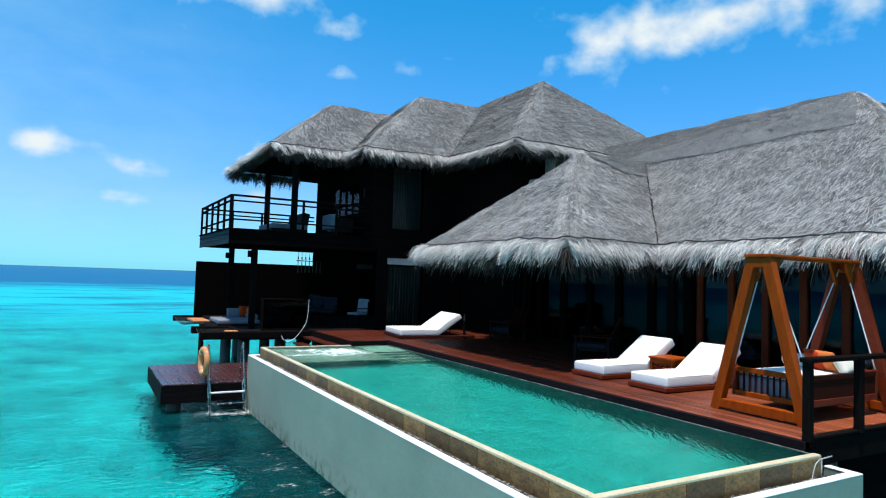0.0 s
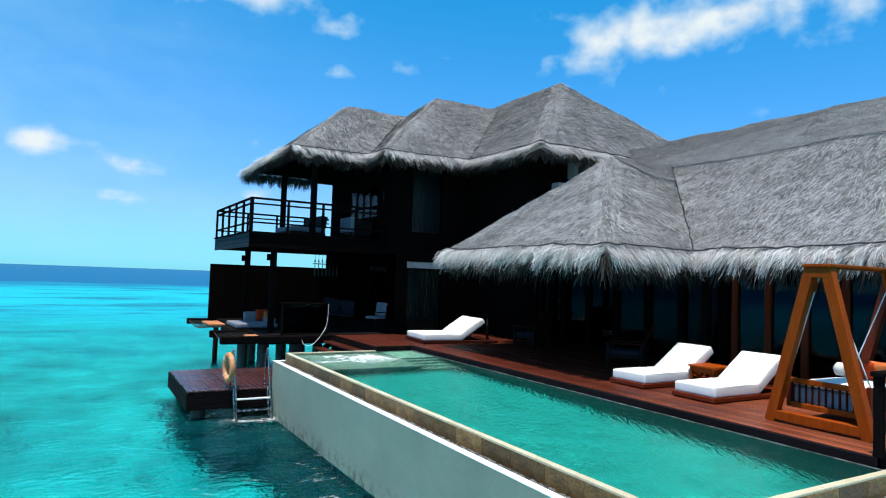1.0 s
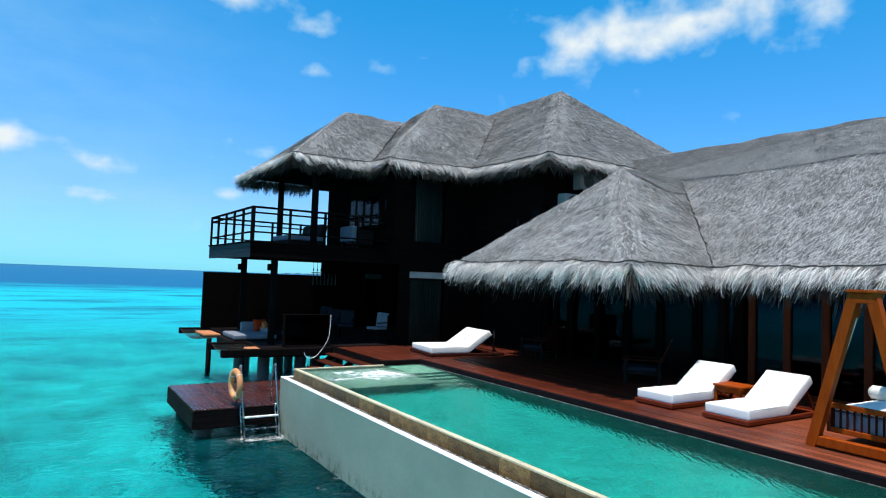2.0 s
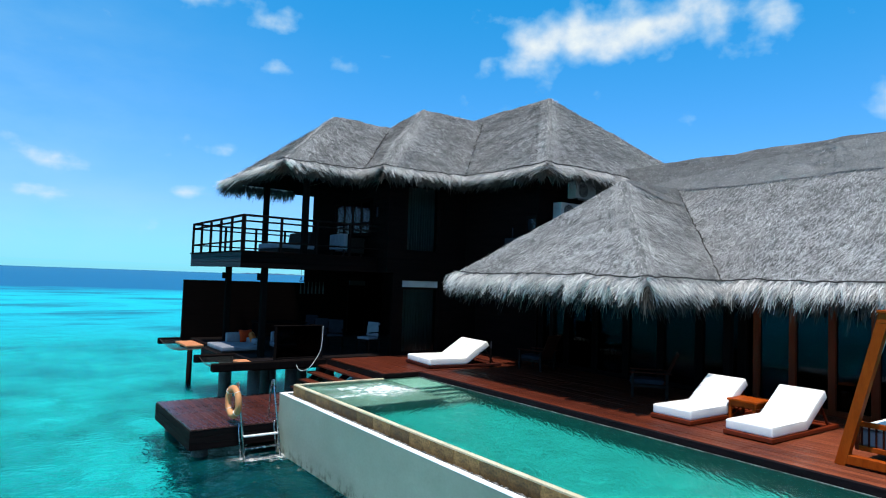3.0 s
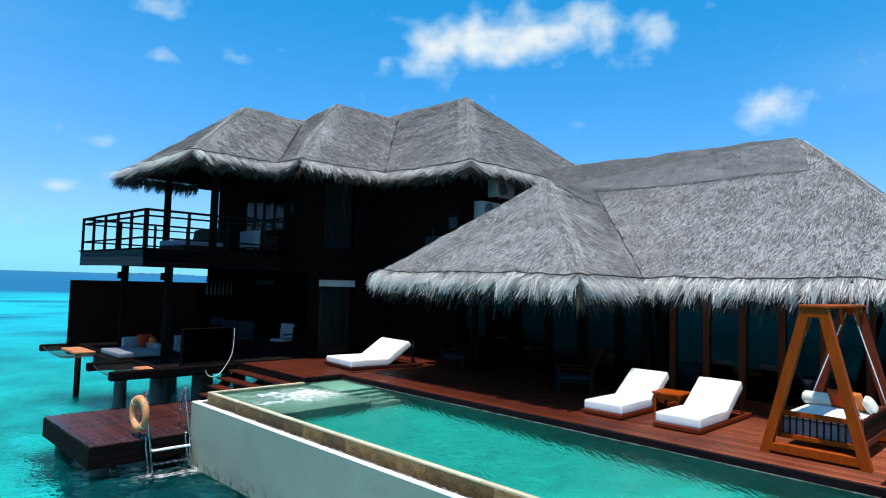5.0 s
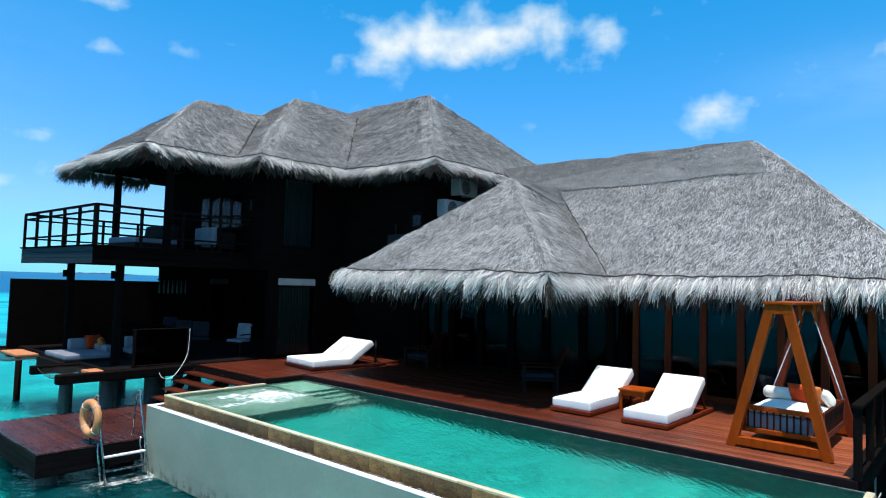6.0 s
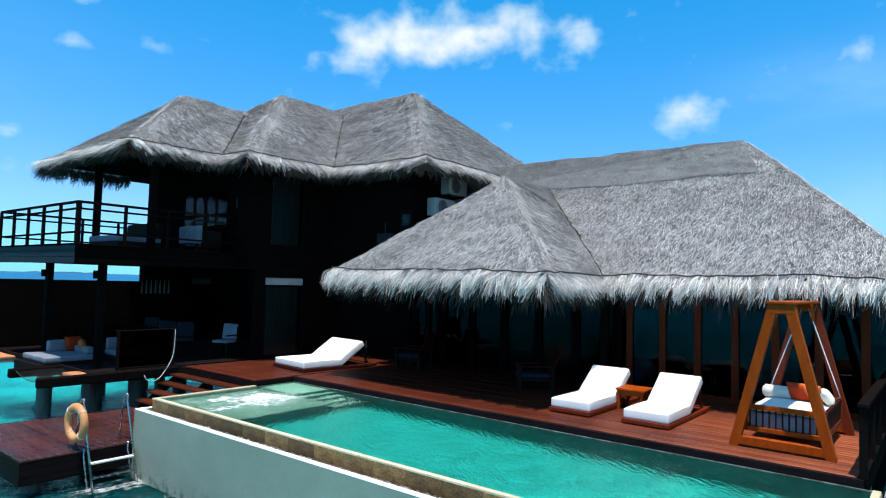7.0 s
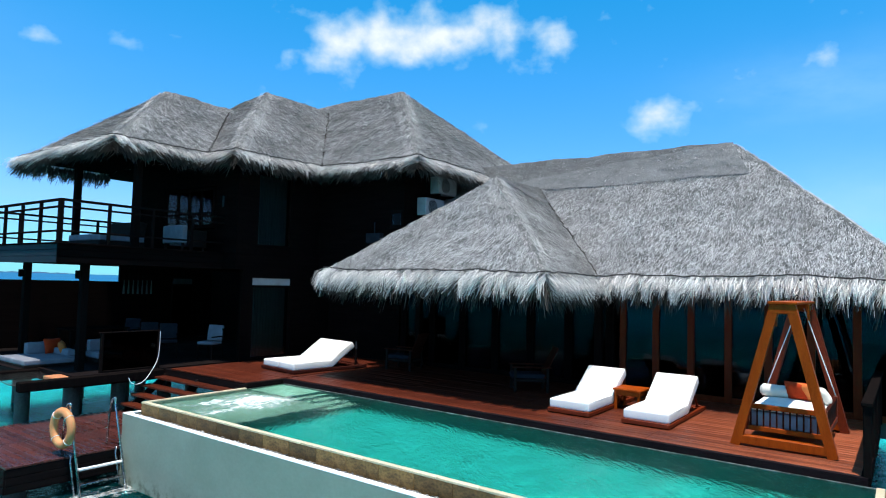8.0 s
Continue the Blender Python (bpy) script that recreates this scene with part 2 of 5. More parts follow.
def water(name, body, body2, tint, share, scale, gloss, bump, far=None, stretch=(1, 1, 1), bend=False, far_share=False, small=7.0, grain=(1, 1.4, 1), skew=None, swell=1.0):
    """Water: part scattering body colour, part see-through, with gloss by angle and ripples."""
    m, nt, ln, b = nodes_of(name)
    nt.remove(b)
    tr, df, gl, fr = nt.new("ShaderNodeBsdfRefraction" if bend else "ShaderNodeBsdfTransparent"), nt.new("ShaderNodeBsdfDiffuse"), nt.new("ShaderNodeBsdfGlossy"), nt.new("ShaderNodeFresnel")
    inner, outer, mul = nt.new("ShaderNodeMixShader"), nt.new("ShaderNodeMixShader"), nt.new("ShaderNodeMath")
    tr.inputs[0].default_value = (*tint, 1)
    col = mixer(nt, ramp(nt, ln, noise_at(nt, ln, scale, stretch, 5, 0.6), 0.38, 0.66), body, body2)
    # Ripple light and dark painted into the body colour.
    ripple_tone = ramp(nt, ln, noise_at(nt, ln, scale * 7, stretch, 4, 0.65, skew=skew), 0.30, 0.60)
    col = mixer(nt, ripple_tone, mixer(nt, 1.0, col, (0.38, 0.48, 0.54), "MULTIPLY"), col)
    if far:
        col = far(nt, ln, col)
    ln.new(col, df.inputs[0])
    gl.inputs["Roughness"].default_value = 0.06
    bp = nt.new("ShaderNodeBump")
    bp.inputs["Strength"].default_value, bp.inputs["Distance"].default_value = bump, 0.12
    add = nt.new("ShaderNodeMath")
    add.operation = "MULTIPLY_ADD"
    add.inputs[1].default_value = swell
    ln.new(noise_at(nt, ln, 1.7, (1, 1, 1), 3, 0.55), add.inputs[0])
    ln.new(noise_at(nt, ln, small, grain, 3, 0.6, skew=skew), add.inputs[2])
    ln.new(add.outputs[0], bp.inputs["Height"])
    if bend:
        tr.inputs["IOR"].default_value, tr.inputs["Roughness"].default_value = 1.33, 0.0
    for n in (gl, fr, tr) if bend else (gl, fr):
        ln.new(bp.outputs[0], n.inputs["Normal"])
    fr.inputs[0].default_value = 1.33
    mul.operation = "MULTIPLY"
    mul.inputs[1].default_value = gloss
    ln.new(fr.outputs[0], mul.inputs[0])
    inner.inputs[0].default_value = share
    if far_share:
        # clear over the shallows, all body colour far out
        tc, dist, sh = nt.new("ShaderNodeTexCoord"), nt.new("ShaderNodeVectorMath"), nt.new("ShaderNodeMapRange")
        dist.operation = "LENGTH"
        ln.new(tc.outputs["Object"], dist.inputs[0])
        ln.new(dist.outputs["Value"], sh.inputs["Value"])
        for key, v in (("From Min", 21), ("From Max", 52), ("To Min", share), ("To Max", 1.0)):
            sh.inputs[key].default_value = v
        ln.new(sh.outputs[0], inner.inputs[0])
    ln.new(tr.outputs[0], inner.inputs[1]), ln.new(df.outputs[0], inner.inputs[2])
    ln.new(mul.outputs[0], outer.inputs[0]), ln.new(inner.outputs[0], outer.inputs[1]), ln.new(gl.outputs[0], outer.inputs[2])
    ln.new(outer.outputs[0], nt["Material Output"].inputs[0])
    return m


def reef(nt, ln, col):
    """Beyond the reef edge, some 125 m out, the lagoon drops to deep blue; sea grass lies in drifts before it."""
    tc, sep = nt.new("ShaderNodeTexCoord"), nt.new("ShaderNodeVectorMath")
    sep.operation = "LENGTH"
    ln.new(tc.outputs["Object"], sep.inputs[0])
    wob = nt.new("ShaderNodeMath")
    wob.operation = "MULTIPLY_ADD"
    ln.new(noise_at(nt, ln, 0.03, (1, 1, 1), 3), wob.inputs[0])
    wob.inputs[1].default_value = 70
    ln.new(sep.outputs["Value"], wob.inputs[2])
    col = mixer(nt, ramp(nt, ln, wob.outputs[0], 50, 105), col, (0.005, 0.39, 0.465))
    # Far ripples are likewise painted as darker streaks.
    rip = ramp(nt, ln, noise_at(nt, ln, 0.35, (1, 2.5, 1), 5, 0.7), 0.35, 0.6)
    col = mixer(nt, rip, mixer(nt, 1.0, col, (0.72, 0.84, 0.88), "MULTIPLY"), col)
    grass = ramp(nt, ln, noise_at(nt, ln, 0.055, (1, 2.2, 1), 6, 0.62), 0.50, 0.63)
    col = mixer(nt, grass, col, (0.005, 0.148, 0.218))
    return mixer(nt, ramp(nt, ln, wob.outputs[0], 140, 185), col, (0.003, 0.098, 0.226))


SEA = water("lagoon_water", (0.0016, 0.1872, 0.2106), (0.0035, 0.42, 0.445), (0.06, 0.80, 0.85), 0.06, 0.30, 0.28, 0.65, reef, (1, 1.6, 1), bend=True, far_share=True, small=4.5)
POOLWATER = water("pool_water", (0.0016, 0.1014, 0.0858), (0.0078, 0.2808, 0.2496), (0.48, 0.87, 0.85), 0.06, 5.0, 0.6, 0.33, stretch=(1.5, 0.7, 1), bend=True, small=7.5, grain=(1.7, 0.62, 1), skew=49, swell=0.3)
BED = surface("coral_sand_bed", (0.0094, 0.1404, 0.1326), (0.11, 0.62, 0.585), 0.9, 0.36, (1, 1, 1), 2.0, 0.3, dark=0.25)
# Green mosaic contrast raised to paint the ripple light on the pool floor.
POOLTILE = surface("caustic_mottled_mosaic", (0.0055, 0.1326, 0.1131), (0.0218, 0.4836, 0.4212), 0.5, 5.0, (0.8, 1, 1), fine=13, bump=0.05, dark=0.4)
STEPTILE = surface("pale_step_mosaic", (0.30, 0.36, 0.29), (0.40, 0.46, 0.37), 0.5, 1.2, fine=7, bump=0.05, dark=0.8)
BENCHTILE = surface("pale_green_mosaic", (0.1716, 0.195, 0.156), (0.2496, 0.2691, 0.2184), 0.5, 1.2, fine=7, bump=0.05, dark=0.75)
ROCK = surface("shade_dark_coral_rock", (0.001, 0.003, 0.004), (0.005, 0.016, 0.016), 0.9, 1.5, fine=6, bump=0.5, island=0.7)
def foam(name):
    """Aerated water: dense white in the middle of a churn, torn to lace at its rim."""
    m, nt, ln, b = nodes_of(name)
    at, add, tr, mx = nt.new("ShaderNodeAttribute"), nt.new("ShaderNodeMath"), nt.new("ShaderNodeBsdfTransparent"), nt.new("ShaderNodeMixShader")
    at.attribute_name = "cover"
    add.operation = "MULTIPLY_ADD"
    add.inputs[1].default_value = 1.6
    ln.new(noise_at(nt, ln, 9.0, (1, 1.9, 1), 6, 0.68), add.inputs[0])
    ln.new(at.outputs["Fac"], add.inputs[2])
    b.inputs["Base Color"].default_value = (0.74, 0.79, 0.77, 1)
    b.inputs["Roughness"].default_value = 0.8
    ln.new(ramp(nt, ln, add.outputs[0], 0.95, 1.75), mx.inputs[0])
    ln.new(tr.outputs[0], mx.inputs[1]), ln.new(b.outputs[0], mx.inputs[2])
    ln.new(mx.outputs[0], nt["Material Output"].inputs[0])
    return m


FOAM = foam("white_foam")



def let_light_through(m, share):
    """Thin straw glows a little when the sun stands behind it."""
    nt, ln = m.node_tree.nodes, m.node_tree.links
    b = nt["Principled BSDF"]
    tl, mx = nt.new("ShaderNodeBsdfTranslucent"), nt.new("ShaderNodeMixShader")
    ln.new(b.inputs["Base Color"].links[0].from_socket, tl.inputs[0])
    mx.inputs[0].default_value = share
    ln.new(b.outputs[0], mx.inputs[1]), ln.new(tl.outputs[0], mx.inputs[2])
    ln.new(mx.outputs[0], nt["Material Output"].inputs[0])


let_light_through(FRINGE, 0.42)


# ---------- mesh helpers ----------
def thing(name, label, category, group="", kind="", at=(0, 0, 0), turn=0.0):
    ob = new(name)
    ob.matrix_world = pose(*at, 0, 0, turn)
    return tagged(ob, label, category, group, kind)


def part(name, bm, material, parent=None, label="", smooth=False):
    me = bpy.data.meshes.new(name)
    bm.to_mesh(me)
    bm.free()
    me.materials.append(material)
    if smooth:
        me.shade_smooth()
    ob = new(name, me)
    ob.parent = parent
    if label:
        ob["label"] = label
    return ob


def raw(name, verts, faces, material, parent=None, smooth=False, label=""):
    me = bpy.data.meshes.new(name)
    me.from_pydata([tuple(v) for v in verts], [], faces)
    me.materials.append(material)
    if smooth:
        me.shade_smooth()
    ob = new(name, me)
    ob.parent = parent
    if label:
        ob["label"] = label
    return ob


def share(name, mesh, at, parent, turn=0.0):
    ob = new(name, mesh)
    ob.parent = parent
    ob.matrix_local = pose(*at, 0, 0, turn)
    return ob


def box(bm, x0, x1, y0, y1, z0, z1, bevel=0.0, segments=1):
    vs = bmesh.ops.create_cube(bm, size=1.0)["verts"]
    for v in vs:
        v.co = Vector(((x0 + x1) / 2 + v.co.x * (x1 - x0), (y0 + y1) / 2 + v.co.y * (y1 - y0), (z0 + z1) / 2 + v.co.z * (z1 - z0)))
    if bevel:
        es = list({e for v in vs for e in v.link_edges})
        bmesh.ops.bevel(bm, geom=es, offset=bevel, segments=segments, affect="EDGES", profile=0.6)
    return bm


def cuboid(x0, x1, y0, y1, z0, z1, bevel=0.0, segments=1):
    return box(bmesh.new(), x0, x1, y0, y1, z0, z1, bevel, segments)


def tube(bm, pts, r, n=8, r2=None):
    """A round bar along the points."""
    pts = [Vector(p) for p in pts]
    rings = []
    for i, p in enumerate(pts):
        d = (pts[min(i + 1, len(pts) - 1)] - pts[max(i - 1, 0)]).normalized()
        u = d.cross(Vector((0, 0, 1)) if abs(d.z) < 0.95 else Vector((1, 0, 0))).normalized()
        w = d.cross(u)
        rad = r if r2 is None else r + (r2 - r) * i / (len(pts) - 1)
        rings.append([bm.verts.new(p + rad * (math.cos(a) * u + math.sin(a) * w)) for a in (2 * math.pi * k / n for k in range(n))])
    for a, b in zip(rings, rings[1:]):
        for k in range(n):
            bm.faces.new((a[k], a[(k + 1) % n], b[(k + 1) % n], b[k]))
    bm.faces.new(rings[0][::-1]), bm.faces.new(rings[-1])
    return bm


def bar(bm, p, q, w, h):
    """A square bar from p to q, w across and h deep."""
    p, q = Vector(p), Vector(q)
    d = (q - p).normalized()
    u = d.cross(Vector((0, 0, 1)) if abs(d.z) < 0.99 else Vector((0, 1, 0))).normalized()
    v = u.cross(d)
    ends = [[bm.verts.new(c + a * u * w / 2 + b * v * h / 2) for a, b in ((-1, -1), (1, -1), (1, 1), (-1, 1))] for c in (p, q)]
    for k in range(4):
        bm.faces.new((ends[0][k], ends[0][(k + 1) % 4], ends[1][(k + 1) % 4], ends[1][k]))
    bm.faces.new(ends[0][::-1]), bm.faces.new(ends[1])
    return bm


def cushion(x0, x1, y0, y1, z0, z1, puff=0.02, cuts=6, edge=0.03):
    """A padded block with rounded edges and a slightly uneven top."""
    bm = cuboid(x0, x1, y0, y1, z0, z1, edge, 3)
    bmesh.ops.subdivide_edges(bm, edges=[e for e in bm.edges if e.calc_length() > 0.15], cuts=cuts, use_grid_fill=True)
    cx, cy = (x0 + x1) / 2, (y0 + y1) / 2
    for v in bm.verts:
        fx, fy = 1 - min(1, abs(v.co.x - cx) / (x1 - x0) * 2) ** 4, 1 - min(1, abs(v.co.y - cy) / (y1 - y0) * 2) ** 4
        if v.co.z > (z0 + z1) / 2:
            v.co.z += puff * fx * fy + 0.006 * noise.noise(v.co * 5)
    return bm


def structure(name, bm, material, label, category, smooth=False):
    return tagged(part(name, bm, material, None, "", smooth), label, category, kind="structure")


# ---------- sea and sky ----------
SEA_Z = -1.6


def sheet(name, size, z, material, label, near=0.0):
    """A sheet out to the horizon, fine near the house and coarse far off."""
    edge = [-size, -1500, -500, -200, -90, *range(-40, 61, 4), 90, 200, 500, 1500, size]
    n = len(edge)
    vs = [(x, y, z + (near * noise.noise(Vector((x * 0.09, y * 0.09, 3.0))) if max(abs(x), abs(y)) < 70 else 0)) for y in edge for x in edge]
    fs = [(j * n + i, j * n + i + 1, (j + 1) * n + i + 1, (j + 1) * n + i) for j in range(n - 1) for i in range(n - 1)]
    return tagged(raw(name, vs, fs, material, None, True), label, "sea", kind="structure")


lagoon = tagged(sheet("water", 4600, SEA_Z, SEA, "turquoise lagoon water turning deep blue beyond the reef"), category="water")
lagoon.visible_shadow = False
tagged(sheet("ground", 4600, -3.3, BED, "pale coral sand seabed with darker weed", 0.6), category="seabed")


def island(x, y, length, height):
    bm = bmesh.new()
    n = 40
    for k in range(n):
        s = k / (n - 1)
        h = height * (math.sin(math.pi * s) ** 0.4) * (0.75 + 0.5 * noise.noise(Vector((k * 0.35, x * 0.01, 0))))
        for oy, z in ((-30, SEA_Z - 1), (0, SEA_Z + max(h, 0.2)), (30, SEA_Z - 1)):
            bm.verts.new((x + (s - 0.5) * length, y + oy, z))
    bm.verts.ensure_lookup_table()
    for k in range(n - 1):
        for j in range(2):
            a = k * 3 + j
            bm.faces.new([bm.verts[i] for i in (a, a + 1, a + 4, a + 3)])
    return structure("backdrop", bm, ISLAND, "low hazy blue island on the horizon", "island")


ISLAND = surface("hazy_far_island", (0.015, 0.06, 0.13), (0.025, 0.08, 0.16), 1.0, 0.02, fine=0.1, bump=0)
island(1390, 3700, 420, 8)
island(2050, 3300, 700, 6.5)

# clouds: blobs by bearing from +y towards +x, height angle, half width and half height in degrees, weight
CLOUDS = [
    (44.3, 21.6, 3.4, 2.6, 1.0), (48.5, 21.2, 3.2, 2.3, 0.95), (52.0, 21.8, 3.4, 2.2, 0.95), (56.0, 22.2, 3.2, 2.2, 1.0),
    (58.8, 22.6, 1.6, 1.8, 0.8), (42.4, 19.6, 2.2, 1.4, 0.8), (38.7, 18.9, 0.9, 1.6, 0.55), (63.6, 21.8, 2.3, 1.5, 0.9),
    (62.4, 19.4, 1.9, 0.9, 0.5), (72.3, 14.8, 2.9, 1.7, 1.0), (19.8, 21.2, 2.2, 0.9, 0.5), (19.9, 17.8, 1.9, 0.9, 0.6),
    (26.8, 18.2, 2.0, 1.1, 0.5), (29.4, 19.6, 1.6, 0.6, 0.4), (15.7, 10.4, 2.0, 1.1, 0.75), (13.2, 6.75, 1.6, 0.7, 0.75),
    (11.5, 9.15, 1.2, 0.9, 0.45), (10.85, 4.1, 1.4, 1.0, 0.5), (17.3, 8.7, 2.2, 1.0, 0.42), (-3.3, 9.4, 3.2, 1.6, 0.95),
    (3.5, 8.3, 2.6, 1.2, 0.95), (2.4, 5.8, 2.4, 0.9, 1.0), (2.6, 5.8, 1.5, 0.6, 1.0), (9.5, 23.4, 8.0, 1.5, 0.95), (4.0, 23.6, 5.0, 1.3, 0.9), (84.5, 17.8, 7.0, 1.5, 0.3),
    (87.0, 7.4, 6.0, 1.3, 0.45), (66, 27, 6, 2.5, 0.8), (30, 29, 8, 2, 0.6), (100, 12, 6, 3, 0.7),
]

# broad thin veils of haze, given the same way; the second row is unseen fill light
VEILS_AND_FILL = [(-14, 5, 22, 4.5, 0.42), (-8, 15, 20, 9, 0.36), (84, 16, 8, 2.5, 0.42), (88, 6, 14, 4, 0.4), (30, 3, 40, 2.5, 0.22),
         # veils out of view behind and overhead, added to whiten the shade
         (-115, 30, 40, 26, 0.55), (165, 30, 40, 26, 0.55), (-170, 40, 40, 26, 0.4), (-20, 56, 300, 13, 0.4)]


def cloud_dome():
    radius, step = 3600.0, 0.5
    az = np.concatenate((np.arange(-180, -60, 3.0), np.arange(-60, 141, step), np.arange(143, 181, 3.0)))
    el = np.concatenate((np.arange(0.6, 40, step), np.arange(41, 68, 2.0)))
    verts, cover, veil = [], [], []
    for e in el:
        for a in az:
            verts.append((radius * math.cos(radians(e)) * math.sin(radians(a)), radius * math.cos(radians(e)) * math.cos(radians(a)), radius * math.sin(radians(e))))
            clear = 1.0
            for ca, ce, sa, se, w in CLOUDS:
                clear *= 1 - 0.92 * w * math.exp(-(((a - ca) / sa) ** 2 + ((e - ce) / se) ** 2) * 1.1)
            cover.append(1 - clear)
            veil.append(min(0.6, sum(w * math.exp(-(((a - ca) / sa) ** 2 + ((e - ce) / se) ** 2)) for ca, ce, sa, se, w in VEILS_AND_FILL)))
    n = len(az)
    faces = [(j * n + i, j * n + i + 1, (j + 1) * n + i + 1, (j + 1) * n + i) for j in range(len(el) - 1) for i in range(n - 1)]
    m, nt, ln, b = nodes_of("fair_weather_cloud")
    nt.remove(b)
    at = nt.new("ShaderNodeAttribute")
    at.attribute_name = "cover"
    puffs = noise_at(nt, ln, 0.0046, (1, 1, 1.3), 6, 0.5)
    add = nt.new("ShaderNodeMath")
    add.operation = "MULTIPLY_ADD"
    ln.new(puffs, add.inputs[0])
    add.inputs[1].default_value = 1.7
    ln.new(at.outputs["Fac"], add.inputs[2])
    alpha = ramp(nt, ln, add.outputs[0], 1.12, 1.9)
    vl, thin, top = nt.new("ShaderNodeAttribute"), nt.new("ShaderNodeMath"), nt.new("ShaderNodeMath")
    vl.attribute_name = "veil"
    thin.operation, top.operation = "MULTIPLY", "MAXIMUM"
    ln.new(vl.outputs["Fac"], thin.inputs[0])
    ln.new(ramp(nt, ln, noise_at(nt, ln, 0.0016, (1, 1, 2.5), 5, 0.6), 0.15, 0.75), thin.inputs[1])
    ln.new(alpha, top.inputs[0]), ln.new(thin.outputs[0], top.inputs[1])
    alpha = top.outputs[0]
    em, tr, mx = nt.new("ShaderNodeEmission"), nt.new("ShaderNodeBsdfTransparent"), nt.new("ShaderNodeMixShader")
    ln.new(mixer(nt, ramp(nt, ln, add.outputs[0], 1.16, 1.7), (0.50, 0.84, 1.0), (0.88, 0.97, 1.0)), em.inputs[0])
    em.inputs[1].default_value = 0.78
    ln.new(alpha, mx.inputs[0]), ln.new(tr.outputs[0], mx.inputs[1]), ln.new(em.outputs[0], mx.inputs[2])
    ln.new(mx.outputs[0], nt["Material Output"].inputs[0])
    ob = raw("backdrop", verts, faces, m, None, True)
    field = ob.data.attributes.new("cover", "FLOAT", "POINT")
    field.data.foreach_set("value", np.array(cover, dtype=np.float32))
    field = ob.data.attributes.new("veil", "FLOAT", "POINT")
    field.data.foreach_set("value", np.array(veil, dtype=np.float32))
    return tagged(ob, "scattered small white clouds in a blue sky", "clouds", kind="structure")


cloud_dome()


# ---------- thatched roofs ----------
def grid_triangle(a, b, c, k):
    """A triangle cut into k*k small ones: points and faces."""
    pts, idx, faces = [], {}, []
    for i in range(k + 1):
        for j in range(k + 1 - i):
            idx[i, j] = len(pts)
            pts.append(a + (b - a) * (i / k) + (c - a) * (j / k))
    for i in range(k):
        for j in range(k - i):
            faces.append((idx[i, j], idx[i + 1, j], idx[i, j + 1]))
            if j < k - i - 1:
                faces.append((idx[i + 1, j], idx[i + 1, j + 1], idx[i, j + 1]))
    return pts, faces


def lumps(p, amount=1.0):
    return amount * (0.045 * noise.noise(p * 0.8) + 0.03 * noise.noise(p * 2.7) + 0.015 * noise.noise(p * 8.0) + 0.02 * noise.noise(Vector((p.x * 0.5, p.y * 0.5, p.z * 5.0))))


def thatch_surface(polys, lift=0.0):
    verts, faces = [], []
    for poly in polys:
        ps = [Vector(p) for p in poly]
        for k in range(1, len(ps) - 1):
            a, b, c = ps[0], ps[k], ps[k + 1]
            size = max((a - b).length, (b - c).length, (c - a).length)
            pts, fs = grid_triangle(a, b, c, max(2, int(size / 0.2)))
            o = len(verts)
            verts += [p + Vector((0, 0, lift + lumps(p))) for p in pts]
            faces += [tuple(o + i for i in f) for f in fs]
    return verts, faces


def thatch_straws(polys, density, rng, lift=0.0, scale=1.0, length=(0.055, 0.17), width=(0.006, 0.016)):
    """Loose straws that lie down the slope and stand a little off it."""
    verts, faces = [], []
    for poly in polys:
        ps = [Vector(p) for p in poly]
        for k in range(1, len(ps) - 1):
            a, b, c = ps[0], ps[k], ps[k + 1]
            n = (b - a).cross(c - a)
            area = n.length / 2
            n.normalize()
            if n.z < 0:
                n = -n
            down = (Vector((0, 0, -1)) + n * n.z).normalized()
            side = n.cross(down)
            for _ in range(int(area * density)):
                u, v = rng.random(), rng.random()
                if u + v > 1:
                    u, v = 1 - u, 1 - v
                p = a + (b - a) * u + (c - a) * v
                p.z += lift + lumps(p)
                d = (down + side * (rng.gauss(0, 0.24) + 0.3 * noise.noise(p * 1.3))).normalized()
                s = n.cross(d) * rng.uniform(*width) * scale / 2
                tip = p + d * rng.uniform(*length) * scale + n * rng.uniform(0.004, 0.06) * scale
                o = len(verts)
                verts += [p - s + n * 0.004, p + s + n * 0.004, tip + s * 0.35, tip - s * 0.35]
                faces.append((o, o + 1, o + 2, o + 3))
    return verts, faces


